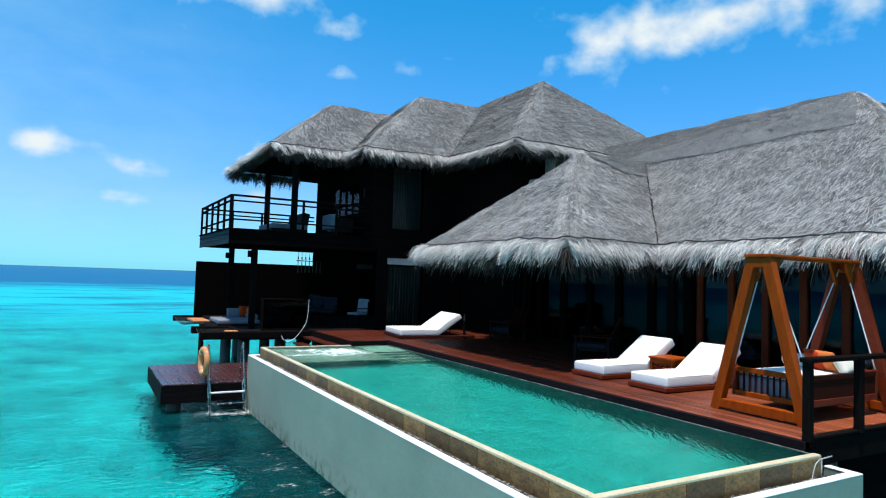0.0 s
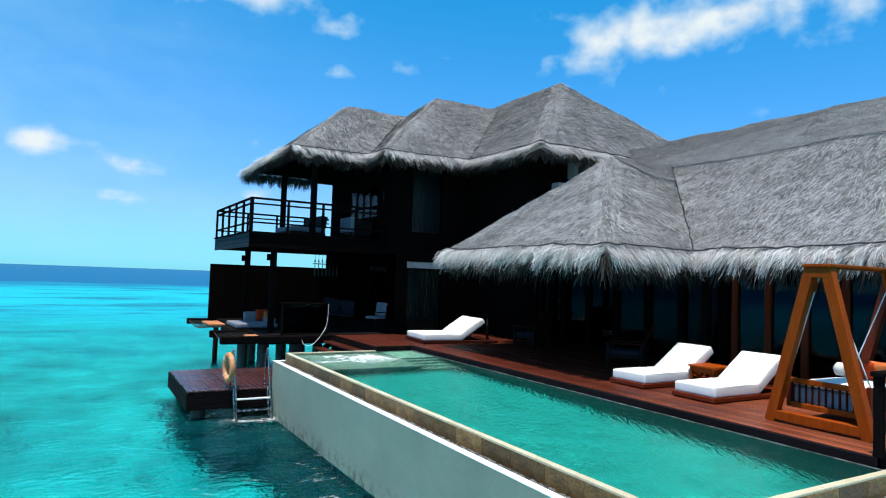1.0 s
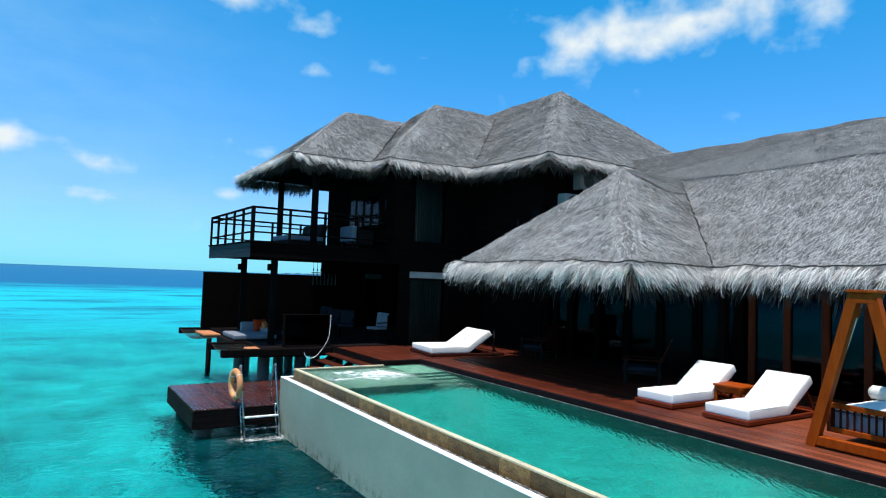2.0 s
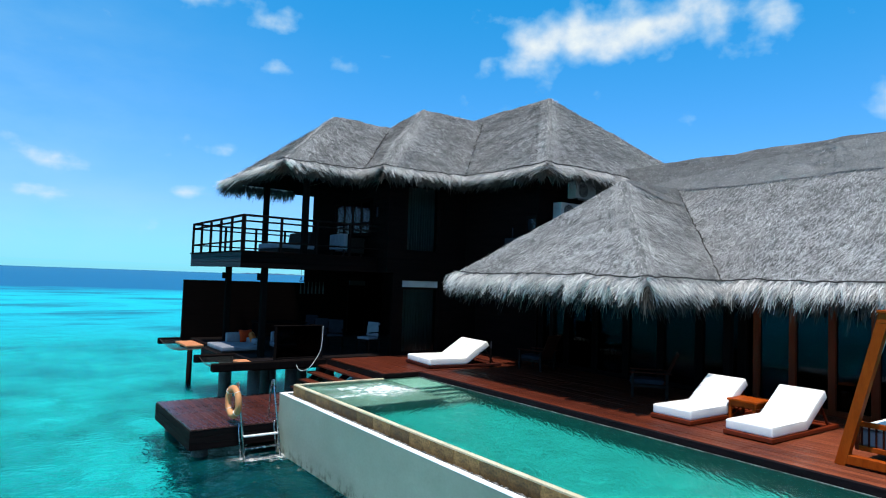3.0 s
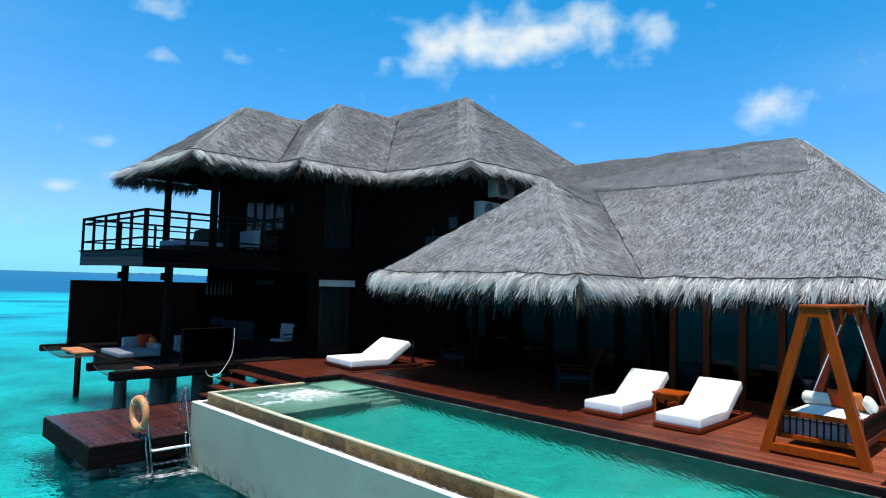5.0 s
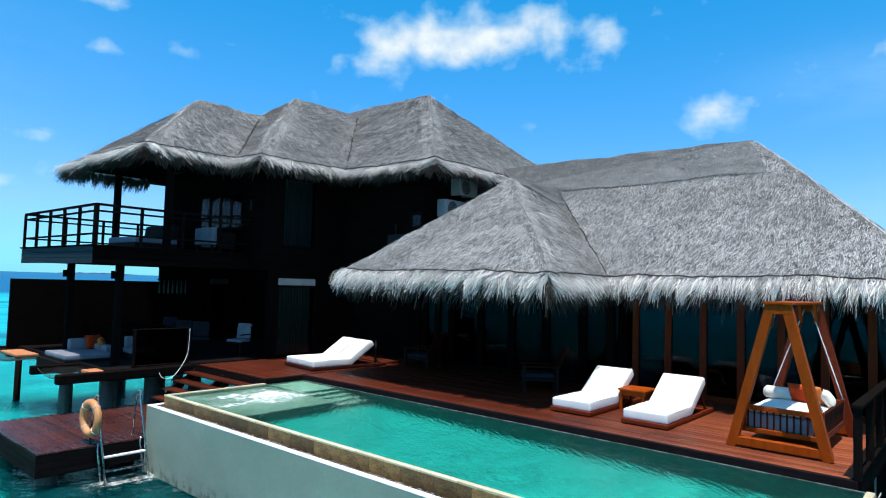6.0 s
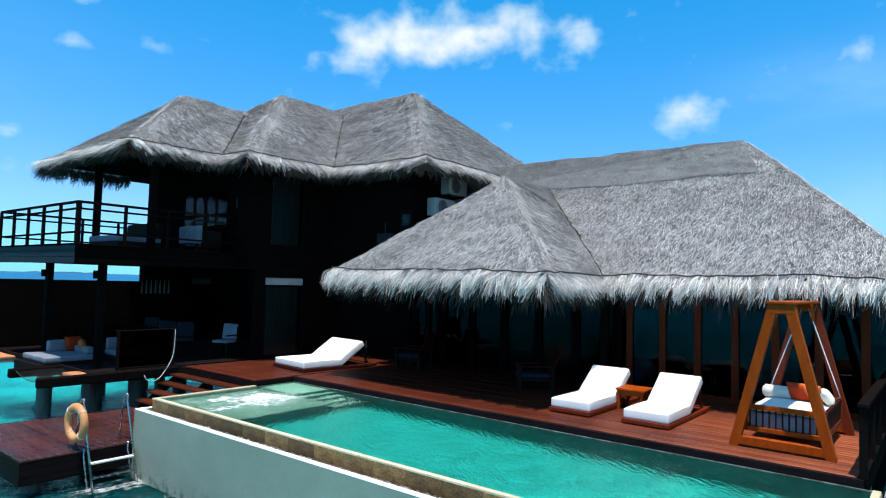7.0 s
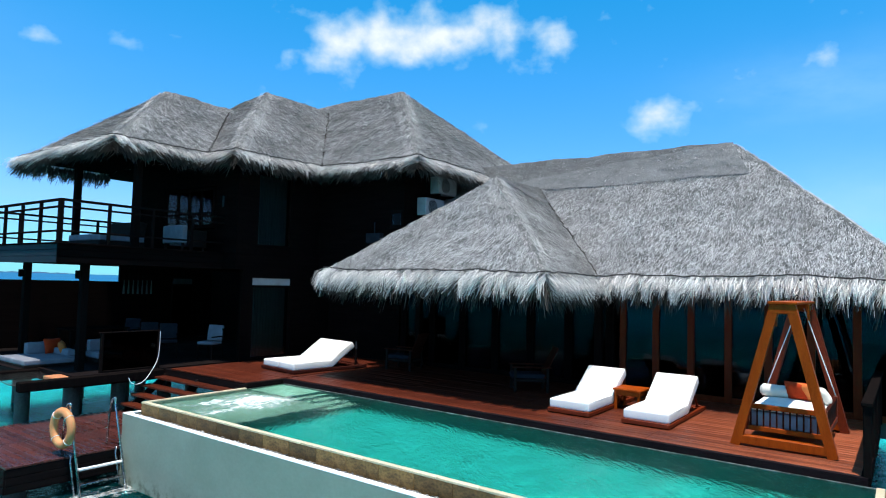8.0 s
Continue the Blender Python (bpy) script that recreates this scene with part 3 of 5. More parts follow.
def fringe_straws(p, q, out, rng, density=560, drop=(0.10, 0.42), reach=0.36, layer=(0.0, 1.0), width=(0.007, 0.017), tuft=0.085):
    """The trimmed palm fringe that hangs from an eave between p and q, in tufts."""
    verts, faces = [], []
    p, q, out = Vector(p), Vector(q), Vector(out).normalized()
    along, span = (q - p).normalized(), (q - p).length
    tufts = max(2, int(span / tuft))
    habit = [(rng.gauss(0, 0.055), rng.uniform(0.6, 1.4), rng.uniform(0.75, 1.15), rng.uniform(-0.035, 0.03)) for _ in range(tufts)]
    for _ in range(int(span * density)):
        k = rng.randrange(tufts)
        lean, long, far, rise = habit[k]
        s = min(max((k + 0.5 + rng.gauss(0, 0.21)) / tufts, 0), 1)
        back = layer[0] + (layer[1] - layer[0]) * rng.random() ** 1.2
        base = p.lerp(q, s)
        a = base - out * (0.02 + 0.24 * back) + Vector((0, 0, 0.055 - 0.16 * back + rise + rng.uniform(-0.03, 0.02) + lumps(base)))
        b = a + out * rng.uniform(0.6, 1.0) * reach * far + Vector((0, 0, -rng.uniform(0.06, 0.19))) + along * rng.gauss(lean * 0.3, 0.03)
        fall = rng.uniform(*drop) * long * (1 - 0.25 * (1 - back))
        c = b + out * rng.uniform(0.06, 0.24) + Vector((0, 0, -fall)) + along * rng.gauss(lean, 0.03)
        w = along * rng.uniform(*width) / 2 + out * rng.gauss(0, 0.003)
        o = len(verts)
        verts += [a - w, a + w, b + w, b - w, c + w * 0.4, c - w * 0.4]
        faces += [(o, o + 1, o + 2, o + 3), (o + 3, o + 2, o + 4, o + 5)]
    return verts, faces


def hip_straws(p, q, side, up, rng, density=240):
    verts, faces = [], []
    d = (q - p).normalized()
    for _ in range(int((q - p).length * density)):
        s = rng.uniform(-1, 1)
        c = p.lerp(q, rng.random())
        c = c + side * 0.3 * s + up * (0.05 * math.sqrt(max(0, 1 - s * s)) - 0.01 - 0.13 * abs(s)) + Vector((0, 0, lumps(c)))
        way = (-d * rng.uniform(0.7, 1.2) + side * (0.55 * s + rng.gauss(0, 0.2)) - up * 0.5 * abs(s)).normalized()
        across = way.cross(up).normalized() * rng.uniform(0.006, 0.014) / 2
        tip = c + way * rng.uniform(0.06, 0.15) + up * rng.uniform(0, 0.03)
        o = len(verts)
        verts += [c - across, c + across, tip + across * 0.4, tip - across * 0.4]
        faces.append((o, o + 1, o + 2, o + 3))
    return verts, faces


def thatched_roof(name, label, polys, eaves, caps=(), density=330, seed=1, drop=(0.10, 0.42), seen=(0, 1, 2), hips=(), scale=1.0):
    """Roof planes, the eaves that carry a fringe (two ends and the way out), and the planes of the ridge cap."""
    rng = random.Random(seed)
    roof = thing(name, label, "roof", kind="structure")
    raw("thatch", *thatch_surface(polys), THATCH, roof, True)
    tagged(raw("loose_straw", *thatch_straws([polys[k] for k in seen if k < len(polys)], density, rng, 0.0, scale), STRAW, roof), kind="stuff")
    if caps:
        raw("ridge_cap", *thatch_surface(caps, 0.045), CAP, roof, True, "darker newer thatch along the ridge")
        tagged(raw("ridge_straw", *thatch_straws(caps, density * 0.6, rng, 0.045, scale * 0.8), CAP, roof), kind="stuff")
    for p, q in hips:
        p, q = Vector(p), Vector(q)
        d = (q - p).normalized()
        side = d.cross(Vector((0, 0, 1))).normalized()
        up = side.cross(d)
        vs, fs, n, m = [], [], int((q - p).length / 0.15), 7
        for i in range(n + 1):
            for j in range(m + 1):
                a = math.pi * (0.04 + 0.92 * j / m)
                c = p.lerp(q, i / n)
                vs.append(c + side * 0.22 * math.cos(a) + up * (0.05 * math.sin(a) - 0.02 - 0.145 * abs(math.cos(a)) + 0.02 * noise.noise(c * 3)) + Vector((0, 0, lumps(c))))
        fs = [(i * (m + 1) + j, i * (m + 1) + j + 1, (i + 1) * (m + 1) + j + 1, (i + 1) * (m + 1) + j) for i in range(n) for j in range(m)]
        raw("hip_roll", vs, fs, THATCH, roof, True, "rounded thatch roll along the hip")
        tagged(raw("hip_straw", *hip_straws(p, q, side, up, rng), HIPSTRAW, roof), kind="stuff")
    for p, q, out in eaves:
        reach = 0.17 if (p[1], q[1]) == (9.45, 9.45) else 0.10 if out[1] > 0 else 0.31
        tagged(raw("eave_fringe", *fringe_straws(p, q, out, rng, 460 if scale < 1.2 else 230, (drop[0] * 0.5, drop[1] * 0.86), reach, (0.0, 0.55), (0.005 * scale, 0.0125 * scale), 0.085 * scale), FRINGE, roof, label="pale shaggy palm fringe"), kind="stuff")
        tagged(raw("inner_fringe", *fringe_straws(p, q, out, rng, 300, (drop[0], drop[1] * 0.95), reach, (0.6, 1.3), (0.007 * scale, 0.016 * scale)), SHADESTRAW, roof, label="straw behind the fringe, darkened for the shade in its gaps"), kind="stuff")
        bm = bmesh.new()
        n = max(4, int((Vector(q) - Vector(p)).length / 0.12))
        o = Vector(out).normalized()
        tube(bm, [Vector(p).lerp(Vector(q), i / n) + o * 0.01 + Vector((0, 0, 0.075 + lumps(Vector(p).lerp(Vector(q), i / n)) + 0.007 * math.sin(i * 1.9))) for i in range(n + 1)], 0.014, 5)
        part("seam_cord", bm, CORD, roof, "dark cord along the eave")
    return roof


def hip_block(x0, x1, y0, y1, ze, slope):
    """Planes of a block hipped towards -x, its ridge along x to x1."""
    ym, d = (y0 + y1) / 2, (y1 - y0) / 2
    zr = ze + d * slope
    a, b = (x0 + d, ym, zr), (x1, ym, zr)
    return [[(x0, y1, ze), (x0, y0, ze), a], [(x0, y0, ze), (x1, y0, ze), b, a], [(x1, y1, ze), (x0, y1, ze), a, b]]


LOW, HIGH = 2.50, 5.58
# low hall: ridge along y, hipped at the near end
hall = [
    [(10.53, 16.0, LOW), (10.53, 3.72, LOW), (14.37, 7.56, LOW + 3.84 * 0.9), (14.37, 16.0, LOW + 3.84 * 0.9)],
    [(10.53, 3.72, LOW), (18.21, 3.72, LOW), (14.37, 7.56, LOW + 3.84 * 0.9)],
    [(18.21, 3.72, LOW), (18.21, 16.0, LOW), (14.37, 16.0, LOW + 3.84 * 0.9), (14.37, 7.56, LOW + 3.84 * 0.9)],
]
hall_cap = [[(13.2, 16.0, LOW + 2.67 * 0.9), (13.2, 7.0, LOW + 2.67 * 0.9), (14.37, 7.6, LOW + 3.84 * 0.9), (14.37, 16.0, LOW + 3.84 * 0.9)]]
thatched_roof("thatched_roof", "long hipped roof of grey weathered palm thatch", hall,
              [((10.53, 9.6, LOW), (10.53, 3.72, LOW), (-1, 0, 0)), ((10.53, 3.72, LOW), (18.21, 3.72, LOW), (0, -1, 0)), ((10.53, 16.0, LOW), (10.53, 15.2, LOW), (-1, 0, 0))], hall_cap, 1350, 11, seen=(0, 1), hips=[((10.6, 3.79, LOW + 0.05), (14.37, 7.56, LOW + 3.456))])
# veranda roof in front of it
veranda = hip_block(8.08, 13.6, 9.45, 15.3, LOW, 0.845)
vz = LOW + 2.925 * 0.845
veranda_cap = [[(11.05, 12.375, vz), (11.9, 11.75, vz - 0.625 * 0.845), (13.1, 11.75, vz - 0.625 * 0.845), (13.6, 12.375, vz)]]
thatched_roof("thatched_roof", "low hipped veranda roof of grey palm thatch", veranda,
              [((8.08, 15.3, LOW), (8.08, 9.45, LOW), (-1, 0, 0)), ((8.08, 9.45, LOW), (10.6, 9.45, LOW), (0, -1, 0)), ((10.6, 15.3, LOW), (8.08, 15.3, LOW), (0, 1, 0))], veranda_cap, 1350, 12, seen=(0, 1), hips=[((8.14, 9.51, LOW + 0.05), (11.0, 12.37, vz))])
# three stepped blocks of the upper floor
thatched_roof("thatched_roof", "hipped thatched roof over the balcony with ragged fringe", hip_block(5.0, 11.5, 19.4, 25.2, HIGH, 0.80),
              [((5.0, 25.2, HIGH), (5.0, 19.4, HIGH), (-1, 0, 0)), ((5.0, 19.4, HIGH), (7.55, 19.4, HIGH), (0, -1, 0)), ((7.6, 25.2, HIGH), (5.0, 25.2, HIGH), (0, 1, 0))], (), 600, 13, (0.07, 0.25), (0, 1), [((5.06, 19.46, HIGH + 0.05), (7.9, 22.3, HIGH + 2.32))], 1.45)
thatched_roof("thatched_roof", "middle hipped thatched roof, weathered grey", hip_block(7.5, 15.0, 18.15, 26.0, HIGH, 0.82),
              [((7.5, 19.45, HIGH), (7.5, 18.15, HIGH), (-1, 0, 0)), ((7.5, 18.15, HIGH), (10.55, 18.15, HIGH), (0, -1, 0))], (), 600, 14, (0.07, 0.25), (0, 1), [((7.56, 18.21, HIGH + 0.05), (11.42, 22.07, HIGH + 3.22))], 1.45)
thatched_roof("thatched_roof", "tall hipped thatched roof, weathered grey", [
    [(10.5, 26.6, HIGH), (10.5, 14.48, HIGH), (14.83, 18.81, HIGH + 3.615), (14.83, 26.6, HIGH + 3.615)],
    [(10.5, 14.48, HIGH), (19.16, 14.48, HIGH), (14.83, 18.81, HIGH + 3.615)],
    [(19.16, 14.48, HIGH), (19.16, 26.6, HIGH), (14.83, 26.6, HIGH + 3.615), (14.83, 18.81, HIGH + 3.615)]],
              [((10.5, 18.2, HIGH), (10.5, 14.48, HIGH), (-1, 0, 0)), ((10.5, 14.48, HIGH), (19.16, 14.48, HIGH), (0, -1, 0))], (), 600, 15, (0.07, 0.25), (0, 1), [((10.56, 14.54, HIGH + 0.05), (14.83, 18.81, HIGH + 3.615))], 1.45)
# dark strips laid where two roofs meet, standing for the crease's shade
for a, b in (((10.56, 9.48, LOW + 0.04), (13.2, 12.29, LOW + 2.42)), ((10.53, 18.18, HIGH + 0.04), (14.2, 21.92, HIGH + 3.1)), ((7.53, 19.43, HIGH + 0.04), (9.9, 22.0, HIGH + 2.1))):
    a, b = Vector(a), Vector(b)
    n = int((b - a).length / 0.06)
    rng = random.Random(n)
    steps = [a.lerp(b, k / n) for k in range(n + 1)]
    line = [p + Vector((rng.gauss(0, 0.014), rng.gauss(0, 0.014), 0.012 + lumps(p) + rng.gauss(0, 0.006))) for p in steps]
    structure("trim", tube(bmesh.new(), line, 0.017, 6), SHADESTRAW, "dark strip laid for the shaded crease between two thatched roofs", "roof valley")
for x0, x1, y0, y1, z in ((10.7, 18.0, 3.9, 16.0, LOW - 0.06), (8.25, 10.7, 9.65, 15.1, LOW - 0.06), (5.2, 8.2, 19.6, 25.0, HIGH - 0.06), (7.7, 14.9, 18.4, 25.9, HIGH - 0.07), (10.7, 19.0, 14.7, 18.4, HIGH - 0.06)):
    structure("ceiling", cuboid(x0, x1, y0, y1, z, z + 0.04), BLACKWOOD, "stained timber soffit under the thatch, darkened further for its shade", "ceiling")


# ---------- house walls ----------
def wall_along_x(name, x0, x1, y, z0, z1, holes=(), th=0.12, label="near-black stained timber wall, deepened for shade", material=None):
    """A wall in the plane y, with openings (x from, to, z from, to) cut through."""
    bm, x = bmesh.new(), x0
    for a, b, c, d in sorted(holes):
        box(bm, x, a, y, y + th, z0, z1)
        if c > z0:
            box(bm, a, b, y, y + th, z0, c)
        if d < z1:
            box(bm, a, b, y, y + th, d, z1)
        x = b
    box(bm, x, x1, y, y + th, z0, z1)
    return structure(name, bm, material or BLACKWOOD, label, "wall")


def wall_along_y(name, x, y0, y1, z0, z1, holes=(), th=0.12, label="near-black stained timber wall, deepened for shade", material=None):
    bm, y = bmesh.new(), y0
    for a, b, c, d in sorted(holes):
        box(bm, x, x + th, y, a, z0, z1)
        if c > z0:
            box(bm, x, x + th, a, b, z0, c)
        if d < z1:
            box(bm, x, x + th, a, b, d, z1)
        y = b
    box(bm, x, x + th, y, y1, z0, z1)
    return structure(name, bm, material or BLACKWOOD, label, "wall")


FLOOR2 = 2.95
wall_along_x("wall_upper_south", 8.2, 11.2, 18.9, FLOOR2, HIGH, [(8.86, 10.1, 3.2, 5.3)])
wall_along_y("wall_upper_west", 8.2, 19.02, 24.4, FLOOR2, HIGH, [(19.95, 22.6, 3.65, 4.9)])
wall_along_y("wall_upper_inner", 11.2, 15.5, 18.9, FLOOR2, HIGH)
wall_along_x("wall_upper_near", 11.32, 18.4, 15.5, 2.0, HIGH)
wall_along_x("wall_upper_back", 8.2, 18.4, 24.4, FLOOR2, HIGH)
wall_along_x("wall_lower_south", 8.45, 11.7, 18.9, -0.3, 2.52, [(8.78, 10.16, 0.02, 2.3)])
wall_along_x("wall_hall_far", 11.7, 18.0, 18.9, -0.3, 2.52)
wall_along_y("wall_hall_back", 18.0, 3.9, 26.0, -0.3, 2.5, material=INTERIOR, label="interior back wall, its dimness put into the colour")
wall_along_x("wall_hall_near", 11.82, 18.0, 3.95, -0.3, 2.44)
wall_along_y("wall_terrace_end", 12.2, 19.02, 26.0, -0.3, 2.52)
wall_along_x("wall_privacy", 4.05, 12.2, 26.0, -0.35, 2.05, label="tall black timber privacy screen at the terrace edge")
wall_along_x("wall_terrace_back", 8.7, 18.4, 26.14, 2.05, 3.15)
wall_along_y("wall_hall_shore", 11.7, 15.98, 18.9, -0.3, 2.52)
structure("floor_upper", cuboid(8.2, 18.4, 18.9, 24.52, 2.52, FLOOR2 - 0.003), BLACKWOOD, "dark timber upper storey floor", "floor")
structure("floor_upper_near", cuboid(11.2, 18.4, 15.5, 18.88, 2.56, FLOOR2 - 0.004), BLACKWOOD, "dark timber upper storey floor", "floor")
structure("floor_hall", cuboid(11.84, 18.0, 4.1, 18.88, -0.3, 0.0), INTERIOR, "polished floor inside the hall, its dimness put into the colour", "floor")


def window_in_y(name, x0, x1, y, z0, z1, parts, frame_material, pane, label, curtain=None, bar_w=0.06):
    """A window in a wall along x: frame bars, panes, and a curtain behind."""
    w = thing(name, label, "window", kind="structure")
    for a, b, c, d in ((x0, x0 + bar_w, z0, z1), (x1 - bar_w, x1, z0, z1), (x0 + bar_w, x1 - bar_w, z0, z0 + bar_w), (x0 + bar_w, x1 - bar_w, z1 - bar_w, z1)):
        part("window_frame", cuboid(a, b, y, y + 0.09, c, d, 0.006), frame_material, w)
    step = (x1 - x0 - bar_w) / parts
    for k in range(parts):
        a = x0 + bar_w + k * step
        if k:
            part("mullion", cuboid(a - bar_w * 0.8, a, y + 0.01, y + 0.08, z0 + bar_w, z1 - bar_w, 0.005), frame_material, w)
        part("pane", cuboid(a, a + step - bar_w * 0.8, y + 0.04, y + 0.048, z0 + bar_w, z1 - bar_w), pane, w)
    if curtain:
        bm = bmesh.new()
        n = 60
        for i in range(n + 1):
            x = x0 + bar_w + (x1 - x0 - 2 * bar_w) * i / n
            dy = 0.03 * math.sin(i * 1.25) + 0.012 * math.sin(i * 2.9)
            bm.verts.new((x, y + 0.2 + dy, z0 + 0.02)), bm.verts.new((x, y + 0.2 + dy, z1 - 0.02))
        bm.verts.ensure_lookup_table()
        for i in range(n):
            bm.faces.new([bm.verts[j] for j in (2 * i, 2 * i + 2, 2 * i + 3, 2 * i + 1)])
        part("curtain", bm, curtain, w, "pale drawn curtain", True)
    return w


window_in_y("window_1", 8.86, 10.1, 18.93, 3.2, 5.3, 1, BLACKWOOD, CLEAR, "upper window with drawn grey-green curtain", CURTAIN)
door = window_in_y("door_1", 8.78, 10.16, 18.93, 0.02, 2.1, 1, BLACKWOOD, CLEAR, "tall glazed door with a pale header blind", CURTAIN)
part("header_blind", cuboid(8.8, 10.14, 18.935, 18.99, 2.1, 2.3, 0.01), UNITGREY, door, "pale blue-grey blind box above the glass")


def window_in_x(name, x, y0, y1, z0, z1, parts, frame_material, pane, label, bar_w=0.1, depth=0.1):
    """A glazed front in a wall along y."""
    w = thing(name, label, "window", kind="structure")
    part("sill", cuboid(x, x + depth, y0, y1, z0, z0 + 0.12, 0.008), frame_material, w)
    part("head", cuboid(x, x + depth, y0, y1, z1 - 0.1, z1, 0.008), frame_material, w)
    step = (y1 - y0 - bar_w) / parts
    for k in range(parts + 1):
        part("mullion", cuboid(x - 0.012, x + depth + 0.012, y0 + k * step, y0 + k * step + bar_w, z0 + 0.003, z1 - 0.003, 0.008), frame_material, w)
        if k < parts:
            part("pane", cuboid(x + depth / 2, x + depth / 2 + 0.01, y0 + k * step + bar_w, y0 + (k + 1) * step, z0 + 0.12, z1 - 0.1), pane, w)
    return w


window_in_x("window_2", 11.7, 4.1, 9.42, 0.0, 2.44, 7, MULLION, PANE, "glazed hall front with reddish timber mullions", 0.14)
w6 = window_in_x("window_6", 11.17, 15.52, 15.98, 3.78, 4.33, 1, POSTWOOD, CLEAR, "small pale bathroom window in the dark wall", 0.05, 0.03)
part("blind", cuboid(11.192, 11.196, 15.57, 15.93, 3.9, 4.23), CHAIRCLOTH, w6, "pale closed blind")
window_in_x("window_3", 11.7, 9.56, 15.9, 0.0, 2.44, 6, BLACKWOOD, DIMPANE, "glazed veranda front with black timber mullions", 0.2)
w4 = window_in_x("window_4", 8.2, 20.0, 22.56, 3.68, 4.88, 4, BLACKWOOD, CLEAR, "four-pane balcony window with white curtains", 0.09, 0.03)
part("transom", cuboid(8.192, 8.225, 20.1, 22.46, 4.10, 4.15, 0.004), BLACKWOOD, w4)
bm = bmesh.new()
for i in range(61):
    y, dx = 20.05 + 2.45 * i / 60, 0.03 * math.sin(i * 1.3)
    bm.verts.new((8.30 + dx, y, 3.72)), bm.verts.new((8.30 + dx, y, 4.85))
bm.verts.ensure_lookup_table()
for i in range(60):
    bm.faces.new([bm.verts[j] for j in (2 * i, 2 * i + 2, 2 * i + 3, 2 * i + 1)])
# White cloth swapped for grey-blue canvas to put in its shade.
part("curtain", bm, STRIPE, w4, "white drawn curtain, greyed blue for its shade", True)
w5 = window_in_y("window_5", 10.5, 11.35, 25.86, 0.1, 2.0, 1, BLACKWOOD, DIMPANE, "narrow glazed terrace door with pale header", None)
part("header_blind", cuboid(10.56, 11.29, 25.87, 25.93, 2.0, 2.2, 0.01), CURTAIN, w5, "pale teal blind box")

# ---------- balcony ----------
balcony = thing("balcony", "dark timber balcony with horizontal rails on posts", "balcony", kind="structure")
part("slab", cuboid(3.97, 8.19, 19.5, 24.78, 2.55, FLOOR2 - 0.01), BLACKWOOD, balcony)
for k in range(3):
    z = 2.52 + k * 0.15
    part("fascia_board", cuboid(3.94, 8.19, 19.47, 19.5, z, z + 0.143, 0.006), BLACKWOOD, balcony)
    part("fascia_board", cuboid(3.94, 3.97, 19.5, 24.8, z, z + 0.143, 0.006), LITBOARD, balcony, "dark board with bluish skylight put into its colour")
part("floor_edge", cuboid(3.90, 8.19, 19.43, 24.83, FLOOR2 - 0.008, FLOOR2 + 0.03, 0.006), BLACKWOOD, balcony)
RAIL, YB = 3.97, 24.75
posts = [(3.98, 19.5 + k * 1.05) for k in range(6)] + [(3.98 + k * 1.08, y) for k in range(1, 4) for y in (19.5, YB)]
for x, y in posts:
    s = 0.05 if (x, y) == (3.98, 19.5) else 0.034
    part("baluster", cuboid(x - s, x + s, y - s, y + s, FLOOR2 + 0.03, RAIL - 0.05, 0.006), POSTWOOD, balcony)
for z, h in ((RAIL - 0.05, 0.06), (RAIL - 0.20, 0.045), (RAIL - 0.75, 0.045)):
    part("rail", cuboid(3.95, 4.01, 19.47, YB + 0.03, z, z + h, 0.006), POSTWOOD, balcony)
    for y in (19.5, YB):
        part("rail", cuboid(4.01, 8.19, y - 0.03, y + 0.03, z, z + h, 0.006), POSTWOOD, balcony)
for x, y, low, top in ((6.03, 20.15, FLOOR2, HIGH - 0.05), (5.98, 23.39, FLOOR2, HIGH - 0.05), (4.85, 20.13, -0.1, 2.56), (4.81, 23.37, -0.1, 2.56)):
    post = thing("veranda_post", "square black timber post carrying balcony or roof", "post", "terrace posts", kind="structure", at=(x, y, 0))
    part("shaft", cuboid(-0.085, 0.085, -0.085, 0.085, low, top, 0.012), POSTWOOD, post)
    if low < 1:
        part("lamp_bracket", cuboid(-0.2, -0.09, -0.05, 0.05, 2.16, 2.36, 0.01), POSTWOOD, post)

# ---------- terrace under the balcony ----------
# Terrace floor takes near-black timber to carry the balcony's shade.
structure("floor_terrace_edge", cuboid(3.92, 4.346, 21.2, 22.85, -0.28, -0.02), SKIRT, "timber terrace edge under the daybed, darkened for shade", "floor")
structure("floor_terrace", cuboid(4.35, 12.2, 19.22, 26.0, -0.28, -0.02), SKIRT, "timber terrace floor on piles, darkened for its shade", "floor")
for y0, y1, x0 in ((19.08, 19.28, 3.22), (21.0, 21.2, 3.27), (26.2, 26.4, 3.35)):
    structure("trim", cuboid(x0, 6.4 if y0 < 20 else 4.36, y0, y1, -0.24, -0.03, 0.02), POSTWOOD, "dark edge beam of the terrace", "beam")


